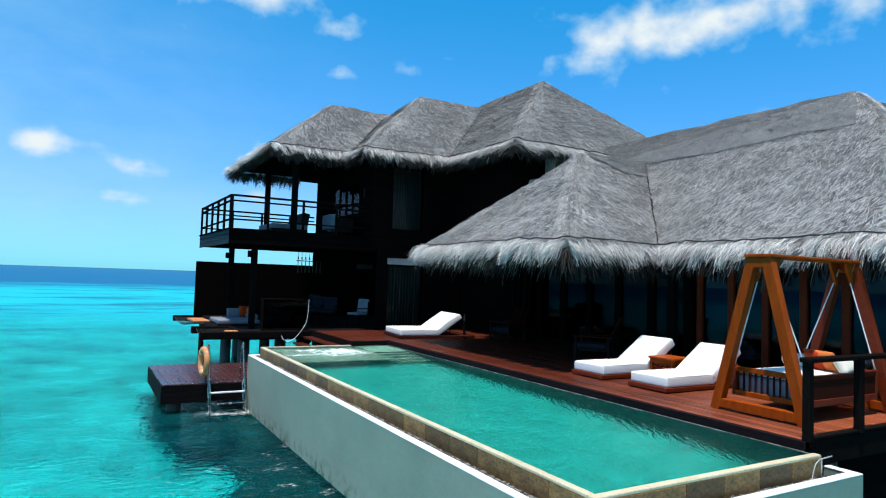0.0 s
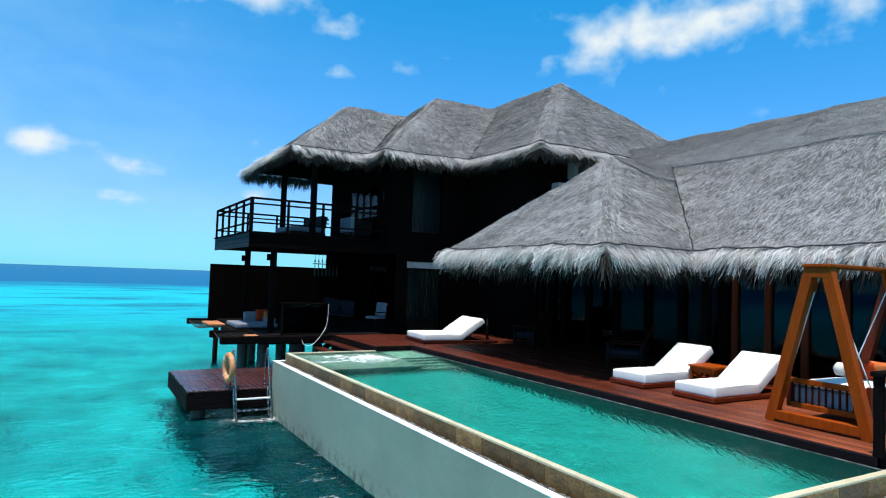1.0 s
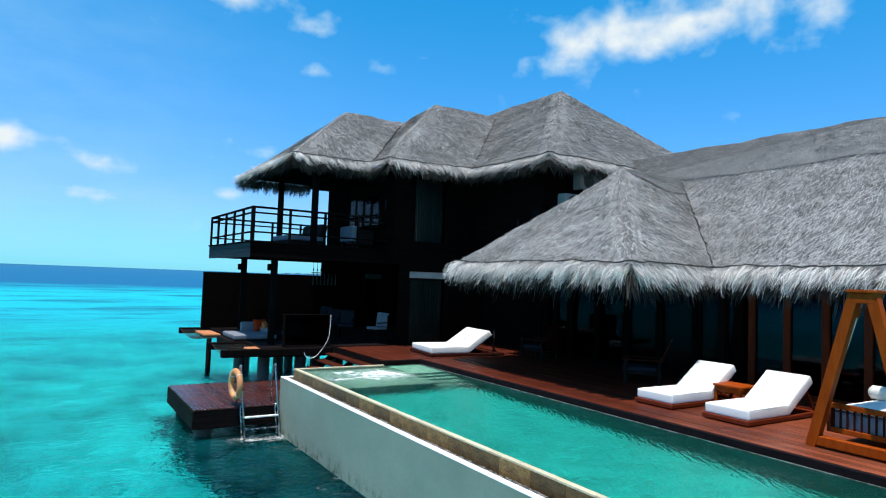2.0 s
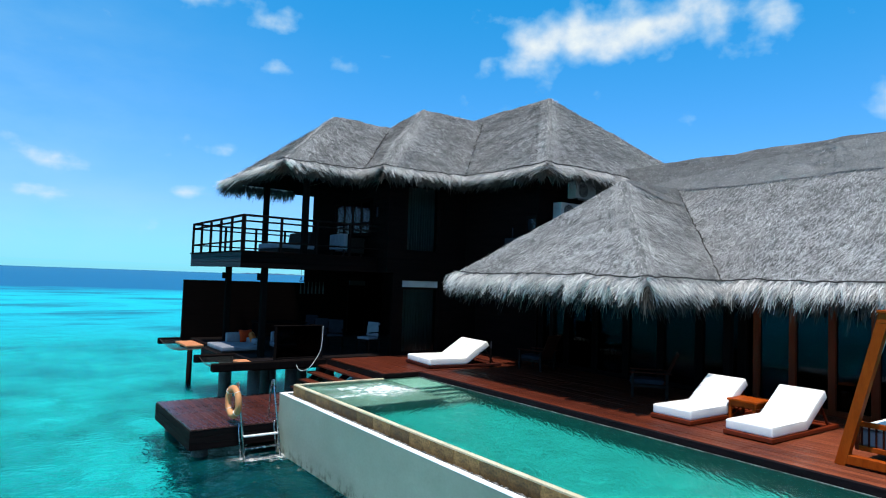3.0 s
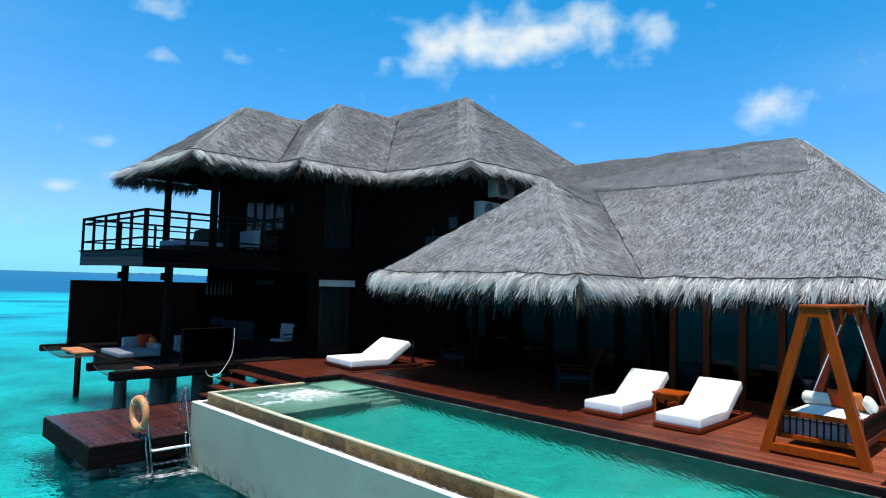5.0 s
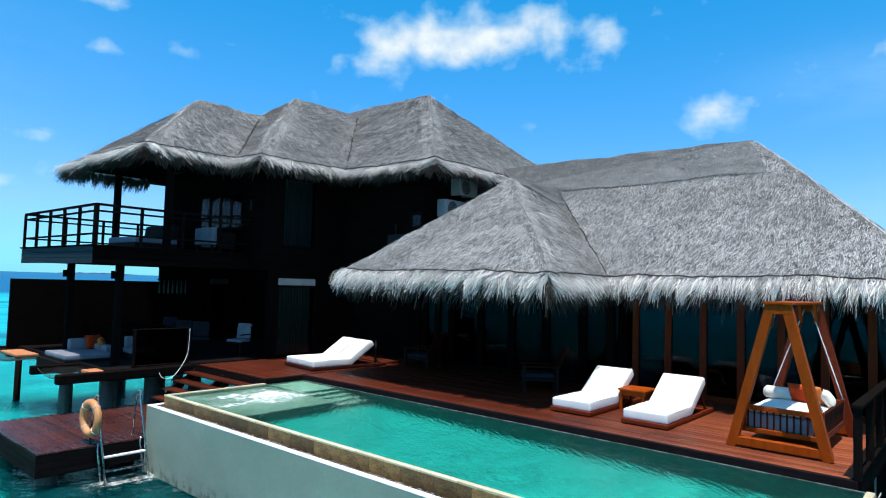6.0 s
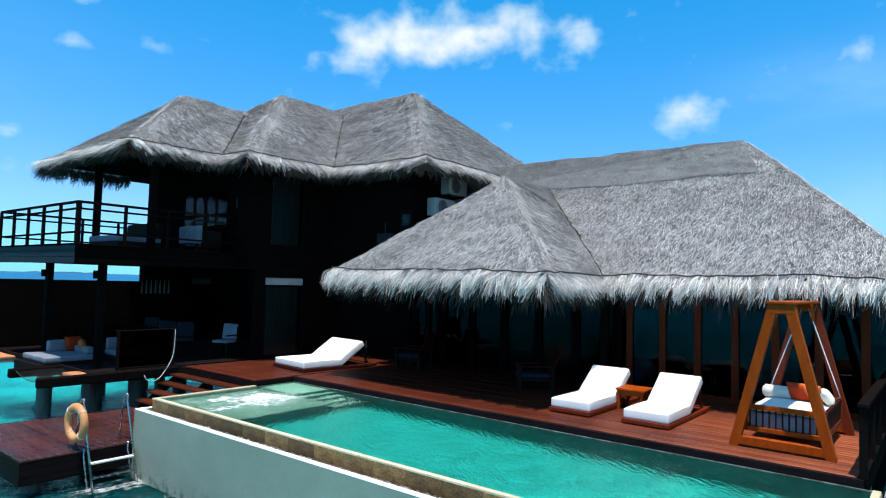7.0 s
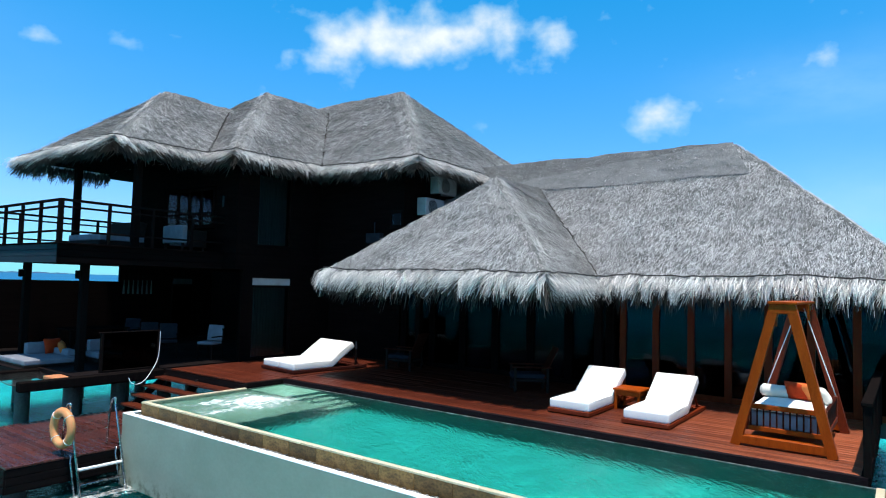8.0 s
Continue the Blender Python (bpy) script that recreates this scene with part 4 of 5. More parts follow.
def hammock(x0, x1, y0, y1, z):
    """A net bed slung between two beams over the water, with a flat orange cushion."""
    net = thing("net_hammock", "pale rope net slung between dark beams over the water", "hammock", "nets over the water")
    bm = bmesh.new()

    def point(u, v):
        return (x0 + (x1 - x0) * u, y0 + (y1 - y0) * v, z - 0.13 * math.sin(math.pi * v) ** 0.8 * (1 - 0.55 * u))

    rows, cols = int((x1 - x0) / 0.06), int((y1 - y0) / 0.06)
    for i in range(rows + 1):
        tube(bm, [point(i / rows, j / 14) for j in range(15)], 0.0024 if i else 0.012, 4)
    for j in range(1, cols):
        tube(bm, [point(i / 4, j / cols) for i in range(5)], 0.0024, 4)
    part("net", bm, NET, net, "", True)
    return net


hammock(3.4, 4.36, 19.28, 21.0, -0.08)
hammock(3.4, 4.36, 22.87, 26.2, -0.08)
for x, y, w, d in ((4.28, 19.74, 0.48, 0.62), (4.02, 24.7, 0.56, 1.5)):
    c = thing("floor_cushion", "flat faded salmon cushion lying in the net", "cushion", "net cushions", at=(x, y, -0.14))
    part("pad", cushion(-w / 2, w / 2, -d / 2, d / 2, 0, 0.075, 0.02, 4, 0.02), SALMON, c, "", True)

for x, y in ((4.6, 19.9), (5.7, 19.9), (6.9, 19.9), (4.6, 22.6), (5.9, 22.6), (7.2, 22.6), (4.3, 25.7), (5.6, 25.6), (7.2, 25.4), (9.0, 25.0), (9.0, 22.0), (8.2, 16.8), (10.6, 16.8), (8.2, 11.0), (10.6, 11.0), (8.2, 6.2), (10.8, 6.2), (8.4, 4.95), (10.9, 4.95), (2.3, 16.5), (2.3, 19.0), (4.8, 19.0), (5.0, 16.6)):
    thin = (x, y) in ((4.3, 25.7),)
    r, top = (0.09, -0.24) if thin else (0.17, -0.27 if x > 4 and y > 19.5 or y < 16 else -1.36 if x < 3 else -0.95)
    pile = thing("pile", "round stained concrete pile standing in the lagoon", "pile", "house piles", kind="structure", at=(x, y, -3.8))
    part("shaft", tube(bmesh.new(), [(0, 0, 0), (0, 0, top + 3.8)], r, 14), POSTWOOD if thin else CONCRETE, pile, "thin dark timber pile" if thin else "", True)

# ---------- deck ----------
def plank_mesh(length, width=0.138, thick=0.035):
    me = bpy.data.meshes.new("plank")
    bm = cuboid(-width / 2, width / 2, 0, length, -thick, 0, 0.005)
    bm.to_mesh(me)
    bm.free()
    return me


def planks(parent, x0, x1, y0, y1, pieces, material, z=0.0):
    length = (y1 - y0) / pieces
    me = plank_mesh(length - 0.006)
    me.materials.append(material)
    n = int(round((x1 - x0) / 0.145))
    rng = random.Random(int(x0 * 100 + y0))
    for i in range(n):
        for k in range(pieces):
            share("plank", me, (x0 + 0.0725 + i * 0.145, y0 + k * length, z + rng.uniform(-0.003, 0.003)), parent)


deck = structure("floor_deck", cuboid(7.5, 11.7, 4.66, 18.88, -0.2, -0.042), SKIRT, "long sun deck of red-brown oiled timber planks", "deck")
box_bm = cuboid(6.46, 7.5, 15.86, 19.2, -0.2, -0.042)
part("substructure", box_bm, SKIRT, deck)
structure("trim", cuboid(7.415, 7.5, 4.58, 15.78, -0.16, -0.004, 0.006), FASCIA, "dark purple-brown fascia board along the pool side of the deck", "fascia")
structure("trim", cuboid(7.402, 7.4145, 4.5, 15.74, -0.15, -0.110, 0.002), GLINTLEDGE, "thin waterline ledge with its pale glint painted on in patches", "ledge")
structure("trim", cuboid(7.42, 11.8, 4.58, 4.66, -0.3, -0.005, 0.006), POSTWOOD, "dark fascia board at the end of the deck", "fascia")
structure("trim", cuboid(6.4, 7.5, 15.78, 15.86, -0.10, -0.006, 0.006), SKIRT, "dark fascia board beside the spa end", "fascia")
# Black sheets added here in place of the deep shade under the deck.
structure("void_sheet_under_deck", cuboid(7.62, 18.0, 4.8, 4.95, -2.6, -0.2), BLACKWOOD, "black sheet standing for the shaded void under the deck", "wall")
structure("void_sheet_under_deck_side", cuboid(7.9, 8.0, 4.95, 15.7, -2.6, -0.2), BLACKWOOD, "black sheet standing for the shaded void under the deck", "wall")

# ---------- pool ----------
PX0, PX1, PY0, PY1, PW = 4.18, 7.42, 4.49, 15.74, -0.118
pool = thing("pool", "long infinity pool of green mosaic with spa bench", "swimming pool", kind="structure")
part("pool_floor", cuboid(PX0, PX1, PY0, PY1, -1.4, -1.25), POOLTILE, pool)
part("pool_wall", cuboid(PX1, PX1 + 0.08, PY0, PY1, -1.4, -0.165), SHADETILE, pool, "green tile wall below the deck, its shade put into the colour")
part("pool_wall", cuboid(PX0 - 0.055, PX0, PY0 - 0.06, PY1 + 0.07, -1.4, -0.13), POOLTILE, pool)
part("pool_wall", cuboid(PX0, PX1 + 0.1, PY1, PY1 + 0.07, -1.4, -0.13), BENCHTILE, pool)
part("pool_wall", cuboid(PX0, PX1 - 0.005, PY0 - 0.06, PY0, -1.4, -0.13), POOLTILE, pool)
part("spa_bench", cuboid(PX0, 6.5, 13.4, PY1, -1.25, -0.40, 0.02), BENCHTILE, pool, "shallow pale bench of the spa end")
part("bench_face", cuboid(PX0 + 0.002, 6.49, 13.388, 13.4, -1.25, -0.42), SHADETILE, pool, "tiled front of the bench, darkened for its shade")
for k in range(5):
    front, top = 14.42 - 0.26 * k, -0.26 - 0.15 * k
    step = part("pool_step", cuboid(6.5, PX1, front, front + 0.26 if k else PY1, -1.24, top, 0.01), STEPTILE, pool, "submerged step")
    part("nosing", cuboid(6.495, PX1 - 0.002, front - 0.012, front + 0.12, top - 0.12, top + 0.006), SHADETILE, step, "tiled step edge, darkened like a shaded riser")


def rippled(name, x0, x1, y0, y1, z, step, material, parent):
    nx, ny = int((x1 - x0) / step), int((y1 - y0) / step)
    vs = []
    for j in range(ny + 1):
        for i in range(nx + 1):
            x, y = x0 + (x1 - x0) * i / nx, y0 + (y1 - y0) * j / ny
            d = math.hypot(x - 5.6, y - 14.35)
            vs.append((x, y, z + 0.006 * noise.noise(Vector((x * 2.2, y * 2.2, 0))) + 0.004 * noise.noise(Vector((x * 6, y * 6, 5))) + 0.012 * math.exp(-(d / 0.9) ** 2) * noise.noise(Vector((x * 7, y * 7, 9)))))
    fs = [(j * (nx + 1) + i, j * (nx + 1) + i + 1, (j + 1) * (nx + 1) + i + 1, (j + 1) * (nx + 1) + i) for j in range(ny) for i in range(nx)]
    return raw(name, vs, fs, material, parent, True)


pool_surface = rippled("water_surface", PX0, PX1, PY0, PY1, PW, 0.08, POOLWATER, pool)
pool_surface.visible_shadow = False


def foam_patch(x, y, rx, ry, z, seed, n=90, dense=0.75, height=0.05, what="churning white foam over the spa jets"):
    """Churned white water: a lumpy skin, thick in the middle and thinning out."""
    vs, cover = [], []
    for j in range(n):
        for i in range(n):
            u, v = 2 * i / (n - 1) - 1, 2 * j / (n - 1) - 1
            p = Vector((x + u * rx, y + v * ry, seed))
            f = dense * max(0, 1 - (u * u + v * v) ** 0.8) + 0.42 * noise.noise(Vector((p.x * 2.0, p.y * 3.4, seed))) + 0.3 * noise.noise(Vector((p.x * 6, p.y * 11, seed)))
            rim = max(0, 1 - max(abs(u), abs(v)) ** 6)
            cover.append((f + 0.25) * rim - 0.25)
            vs.append((p.x, p.y, z + 0.022 + height * max(0, min(f, 0.8)) * (0.6 + 0.6 * noise.noise(p * 9))))
    fs = [(j * n + i, j * n + i + 1, (j + 1) * n + i + 1, (j + 1) * n + i) for j in range(n - 1) for i in range(n - 1)]
    ob = raw("foam", vs, fs, FOAM, None, True)
    field = ob.data.attributes.new("cover", "FLOAT", "POINT")
    field.data.foreach_set("value", np.array(cover, dtype=np.float32))
    ob.visible_shadow = False
    return tagged(ob, what, "foam", kind="stuff")


foam_patch(5.3, 14.35, 1.4, 1.05, PW, 3, dense=0.5)
foam_patch(5.8, 14.28, 0.8, 0.7, PW + 0.012, 4, dense=0.45, height=0.08, what="dense white boil over the spa jets")
foam_patch(3.3, 15.6, 0.9, 0.45, SEA_Z, 8, dense=0.3, height=0.03, what="splashing wavelets at the ladder foot")
# Glints painted on as a thin skin of the foam material.
foam_patch(2.6, 9.6, 1.5, 2.6, SEA_Z, 12, dense=-0.18, height=0.02, what="thin white skin painting broken glints on the lagoon")
foam_patch(3.55, 13.2, 0.35, 2.0, SEA_Z, 9, dense=-0.24, height=0.02, what="white ripples along the pool wall")

shell = thing("pool_shell", "grey-white rendered outer shell of the pool with overflow gutter", "pool wall", kind="structure")
GT = -0.30
part("shell_wall", cuboid(3.86, 3.97, 4.2, 16.05, -1.63, GT - 0.014), SHELL, shell)
part("shell_wall", cuboid(3.97, 6.38, 15.94, 16.05, -1.63, GT - 0.014), SHELL, shell)
part("shell_wall", cuboid(3.97, 7.86, 4.2, 4.31, -1.63, GT - 0.014), SHELL, shell)
part("shell_wall", cuboid(7.76, 7.86, 4.31, 4.57, -1.63, GT - 0.014), SHELL, shell)
for x0, x1, y0, y1 in ((3.859, 3.975, 4.199, 16.051), (3.975, 6.38, 15.935, 16.051), (3.975, 7.861, 4.199, 4.315), (7.755, 7.861, 4.315, 4.57)):
    part("wall_cap", cuboid(x0, x1, y0, y1, GT - 0.014, GT, 0.004), WHITE, shell, "bright white top of the wall")
# Slab coloured black to carry the shade beneath the pool.
part("shell_underside", cuboid(4.0, 7.9, 4.35, 15.9, -1.6, -1.45), BLACKWOOD, shell, "underside of the pool, blackened for the shade below it")
part("gutter_floor", cuboid(3.97, 4.12, 4.31, 15.94, -0.7, -0.395), CONCRETE, shell)
part("gutter_floor", cuboid(4.12, 6.38, 15.82, 15.94, -0.7, -0.395), CONCRETE, shell)
part("gutter_floor", cuboid(4.12, 7.76, 4.31, 4.41, -0.7, -0.395), CONCRETE, shell)


def pebbles(x0, x1, y0, y1, count, seed):
    rng = random.Random(seed)
    vs, fs = [], []
    base = bmesh.new()
    bmesh.ops.create_icosphere(base, subdivisions=1, radius=1)
    bv, bf = [v.co.copy() for v in base.verts], [[v.index for v in f.verts] for f in base.faces]
    base.free()
    for _ in range(count):
        s = rng.uniform(0.014, 0.034)
        c = Vector((rng.uniform(x0 + 0.02, x1 - 0.02), rng.uniform(y0, y1), -0.385 + rng.uniform(0, 0.05)))
        a, o = rng.uniform(0, 6.3), len(vs)
        for v in bv:
            x, y = v.x * s * 1.35, v.y * s
            vs.append((c.x + x * math.cos(a) - y * math.sin(a), c.y + x * math.sin(a) + y * math.cos(a), c.z + v.z * s * 0.65))
        fs += [tuple(o + i for i in f) for f in bf]
    ob = raw("pebbles", vs, fs, PEBBLE, None, True)
    return tagged(ob, "grey and white pebbles lying in the overflow gutter", "pebbles", kind="stuff")


pebbles(3.97, 4.11, 4.31, 15.9, 4200, 5)
pebbles(4.1, 7.7, 4.31, 4.41, 900, 6)
pebbles(4.1, 6.3, 15.83, 15.94, 500, 7)


def tile_row(p, q, piece, z0, z1, thick, normal, name, material, parent, gap=0.006, out=0.0):
    """Stone pieces side by side from p to q (in plan), facing the normal."""
    p, q, nrm = Vector((*p, 0)), Vector((*q, 0)), Vector((*normal, 0))
    count = int(round((q - p).length / piece))
    length = (q - p).length / count
    me = bpy.data.meshes.new(name)
    bm = cuboid(gap / 2, length - gap / 2, -thick / 2, thick / 2, z0, z1, 0.005)
    bm.to_mesh(me)
    bm.free()
    me.materials.append(material)
    turn = math.degrees(math.atan2(q.y - p.y, q.x - p.x))
    rng = random.Random(count)
    for k in range(count):
        at = p.lerp(q, k / count) + nrm * (out + rng.uniform(0, 0.004))
        share(name, me, (at.x, at.y, 0), parent, turn)


coping = thing("pool_coping", "pale stone coping over tan stone facing tiles", "coping", kind="structure")
tile_row((4.11, 4.40), (4.11, 15.83), 0.60, -0.50, -0.128, 0.03, (-1, 0), "facing_tile", TILE, coping)
tile_row((4.11, 4.41), (7.42, 4.41), 0.60, -0.50, -0.128, 0.03, (0, -1), "facing_tile", TILE, coping)
tile_row((4.11, 15.83), (6.4, 15.83), 0.60, -0.50, -0.128, 0.03, (0, 1), "facing_tile", TILE, coping)
tile_row((4.137, 4.50), (4.137, 15.74), 0.62, -0.127, -0.098, 0.09, (1, 0), "coping_stone", COPING, coping)
tile_row((4.09, 4.445), (7.42, 4.445), 0.62, -0.127, -0.098, 0.09, (0, 1), "coping_stone", COPING, coping)
tile_row((4.09, 15.79), (6.4, 15.79), 0.62, -0.127, -0.098, 0.09, (0, 1), "coping_stone", COPING, coping)
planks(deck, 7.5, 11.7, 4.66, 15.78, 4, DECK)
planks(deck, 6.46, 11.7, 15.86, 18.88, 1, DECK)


def rocks(count, seed):
    """Dark coral rocks on the bed, added to carry the shade along the pool foot and under the landing."""
    rng = random.Random(seed)
    base = bmesh.new()
    bmesh.ops.create_icosphere(base, subdivisions=2, radius=1)
    bv, bf = [v.co.copy() for v in base.verts], [[v.index for v in f.verts] for f in base.faces]
    base.free()
    vs, fs = [], []
    for _ in range(count):
        y = rng.uniform(3.0, 20.0)
        x = (4.1 - abs(rng.gauss(0, 0.5))) if y < 14.9 else rng.uniform(1.9, 7.0)
        high = 0.0
        if rng.random() < 0.35:
            x, y, high = rng.uniform(2.2, 4.6), rng.uniform(13.6, 17.5), rng.uniform(0.2, 0.8)
        s, o = rng.uniform(0.25, 0.65), len(vs)
        c = Vector((x, y, -3.2 + rng.uniform(-0.1, 0.45) + high))
        for v in bv:
            k = 1 + 0.45 * noise.noise(v * 1.7 + c)
            vs.append((c.x + v.x * s * k, c.y + v.y * s * k * 1.2, c.z + v.z * s * k * 0.7))
        fs += [tuple(o + i for i in f) for f in bf]
    return tagged(raw("coral_rocks", vs, fs, ROCK, None, True), "dark coral rocks added under water to deepen the shade at the pool foot", "rocks", kind="stuff")


rocks(340, 21)

# ---------- landing platform and steps ----------
PZ = -0.93
dock = structure("floor_landing", cuboid(2.0, 5.6, 16.1, 19.38, PZ - 0.42, PZ - 0.036), SKIRT, "low dark red landing platform over the lagoon", "platform")
for k in range(3):
    z = PZ - 0.44 + k * 0.135
    part("fascia_board", cuboid(1.965, 2.0, 16.07, 19.4, z, z + 0.128, 0.006), SKIRT, dock)
    part("fascia_board", cuboid(2.0, 5.6, 16.065, 16.1, z, z + 0.128, 0.006), SKIRT, dock)
planks(dock, 1.98, 5.6, 16.06, 19.38, 1, DOCK, PZ)
stairs = thing("stairs", "open red timber steps down to the landing", "stairs", kind="structure")
for k in range(4):
    z, x = -0.186 * (k + 1), 6.44 - 0.25 * (k + 1)
    part("tread", cuboid(x - 0.03, x + 0.26, 16.12, 19.25, z - 0.05, z, 0.008), DECK, stairs)
for y in (16.2, 17.7, 19.1):
    bm = bmesh.new()
    bar(bm, (6.5, y, -0.2), (5.4, y, -1.02), 0.06, 0.16)
    part("stringer", bm, SKIRT, stairs)

# ---------- ladder and lifebuoy ----------
ladder = thing("pool_ladder", "polished steel bathing ladder down into the lagoon", "ladder")
for x in (2.98, 3.77):
    pts = [(x, 16.42, PZ), (x, 16.36, -0.35), (x, 16.3, -0.10)]
    pts += [(x, 16.24 - 0.06 * math.sin(a) + 0.05 * math.cos(a), -0.09 + 0.06 * math.sin(a)) for a in (0.4, 1.0, 1.57, 2.2, 2.8)]
    pts += [(x, 16.14, -0.18), (x, 15.42, -2.1)]
    part("stringer", tube(bmesh.new(), pts, 0.021, 8), STEEL, ladder, "", True)
    part("inner_rail", tube(bmesh.new(), [(x, 16.06, PZ + 0.02), (x, 16.05, PZ - 0.1), (x, 15.64, -2.1)], 0.018, 8), STEEL, ladder, "", True)
for k, z in enumerate((-1.12, -1.36, -1.60, -1.84)):
    y = 15.79 - (-1.12 - z) * 0.375
    # Lower treads switch to darker metal to stand for their shade.
    part("tread", cuboid(3.0, 3.75, y - 0.05, y + 0.05, z - 0.02, z + 0.01, 0.005), WHITEPLASTIC if k == 0 else STEEL, ladder, "flat tread")
buoy = thing("lifebuoy", "faded orange foam lifebuoy hung on the ladder rail", "lifebuoy", at=(2.88, 16.2, -0.45), turn=5)
bm = bmesh.new()
n, m, R, r = 40, 14, 0.285, 0.078
rings = [[bm.verts.new(((0.85 * r) * math.sin(b), (R + r * math.cos(b)) * math.cos(a), (R + r * math.cos(b)) * math.sin(a))) for b in (2 * math.pi * j / m for j in range(m))] for a in (2 * math.pi * i / n for i in range(n))]
for i in range(n):
    for j in range(m):
        bm.faces.new((rings[i][j], rings[(i + 1) % n][j], rings[(i + 1) % n][(j + 1) % m], rings[i][(j + 1) % m]))
ring = part("ring", bm, BUOY, buoy, "", True)
for a in (45, 135, 225, 315):
    c = Vector((0, R * math.cos(radians(a)), R * math.sin(radians(a))))
    t = Vector((0, -math.sin(radians(a)), math.cos(radians(a))))
    o = Vector((0, math.cos(radians(a)), math.sin(radians(a))))
    bm = bmesh.new()
    tube(bm, [c + o * 0.080 * math.cos(b) + Vector((0.069 * math.sin(b), 0, 0)) for b in (2 * math.pi * k / 12 for k in range(13))], 0.007, 6)
    part("rope_band", bm, ROPE, ring, "white rope lashing", True)

# ---------- sun loungers ----------
def lounger(width, halves, label, at, turn=0.0, wood=REDTEAK):
    """Low teak base, thick white mattress and raised back; foot at x = 0, length along x."""
    ob = thing("sun_lounger", label, "sun lounger", "white sun loungers", at=at, turn=turn)
    w = width / 2
    for y in (-w + 0.03, w - 0.03):
        part("side_rail", cuboid(-0.04, 2.25, y - 0.03, y + 0.03, 0.015, 0.085, 0.008), wood, ob)
    part("end_rail", cuboid(-0.045, 0.02, -w - 0.002, w + 0.002, 0.018, 0.09, 0.008), wood, ob)
    part("end_rail", cuboid(2.2, 2.26, -w - 0.002, w + 0.002, 0.018, 0.082, 0.008), wood, ob)
    for k in range(9):
        part("slat", cuboid(0.1 + k * 0.24, 0.22 + k * 0.24, -w + 0.062, w - 0.062, 0.04, 0.066, 0.004), wood, ob)
    for x in (0.05, 2.1):
        for y in (-w + 0.04, w - 0.04):
            part("foot", cuboid(x - 0.03, x + 0.05, y - 0.025, y + 0.025, 0.0, 0.016), wood, ob)
    each = (width - 0.02) / halves
    for h in range(halves):
        y0, y1 = -w + 0.01 + h * each + 0.004, -w + 0.01 + (h + 1) * each - 0.004
        pad = part("mattress", cushion(0.0, 1.16, y0, y1, 0.09, 0.25, 0.012), FABRIC, ob, "thick white canvas mattress", True)
        back = part("backrest", cushion(0.0, 0.86, y0, y1, 0.0, 0.16, 0.012), FABRIC, ob, "raised white canvas back", True)
        back.matrix_local = pose(1.14, 0, 0.09, 0, -34, 0)
        part("piping", tube(bmesh.new(), [(0.01, y0 + 0.01, 0.245), (0.6, y0 + 0.005, 0.252), (1.13, y0 + 0.01, 0.247)], 0.007, 5), FABRIC, pad)
        part("piping", tube(bmesh.new(), [(0.02, y0 + 0.012, 0.155), (0.43, y0 + 0.008, 0.17), (0.84, y0 + 0.012, 0.155)], 0.007, 5), FABRIC, back)
    for y in (-w + 0.1, w - 0.1):
        bm = bmesh.new()
        bar(bm, (1.75, y, 0.49), (2.05, y, 0.08), 0.03, 0.03)
        part("back_prop", bm, wood, ob)
    return ob


lounger(0.80, 1, "white-cushioned teak lounger beside the swing on the deck", (8.36, 7.70, 0))
lounger(0.80, 1, "white-cushioned teak lounger beside a side table", (8.34, 9.08, 0))
lounger(1.42, 2, "double white-cushioned lounger alone at the spa end", (8.05, 16.76, 0), -7, SHADETEAK)

table = thing("side_table", "small orange teak side table between two loungers", "side table", at=(9.72, 8.43, 0))
part("tabletop", cuboid(-0.27, 0.27, -0.27, 0.27, 0.36, 0.40, 0.008), TEAK, table)
for x in (-0.22, 0.22):
    for y in (-0.22, 0.22):
        part("leg", cuboid(x - 0.025, x + 0.025, y - 0.025, y + 0.025, 0, 0.36, 0.005), TEAK, table)
for x in (-0.22, 0.22):
    part("apron", cuboid(x - 0.012, x + 0.012, -0.195, 0.195, 0.27, 0.36), TEAK, table)
for y in (-0.22, 0.22):
    part("apron", cuboid(-0.195, 0.195, y - 0.012, y + 0.012, 0.27, 0.36), TEAK, table)
    for k in (-1, 1):
        bm = bmesh.new()
        bar(bm, (-0.19 * k, y, 0.06), (0.19 * k, y, 0.26), 0.02, 0.02)
        part("cross_brace", bm, TEAK, table)

# ---------- swing ----------
SX0, SX1, SH = 8.16, 10.25, 2.15
swing = thing("garden_swing", "orange teak swing with two A-frames and a hanging bed", "garden swing", at=(0, 0, 0))
for x, y0, y1 in ((SX0, 4.93, 6.35), (SX1, 4.93, 6.35)):
    for yb, yt in ((y0 + 0.08, 5.53), (y1 - 0.08, 5.73)):
        bm = bmesh.new()
        bar(bm, (x, yb, 0.0), (x, yt, SH - 0.03), 0.12, 0.13)
        # Far legs take the darker red teak in place of their shade.
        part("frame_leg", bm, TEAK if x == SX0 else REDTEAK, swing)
    part("frame_beam", cuboid(x - 0.055, x + 0.055, y0 + 0.06, y1 - 0.06, 0.03, 0.16, 0.01), TEAK, swing)
    part("frame_head", cuboid(x - 0.062, x + 0.062, 5.46, 5.80, SH - 0.17, SH - 0.03, 0.01), TEAK, swing)
part("top_board", cuboid(SX0 - 0.08, SX1 + 0.08, 5.44, 5.82, SH - 0.03, SH + 0.012, 0.008), TEAK, swing)
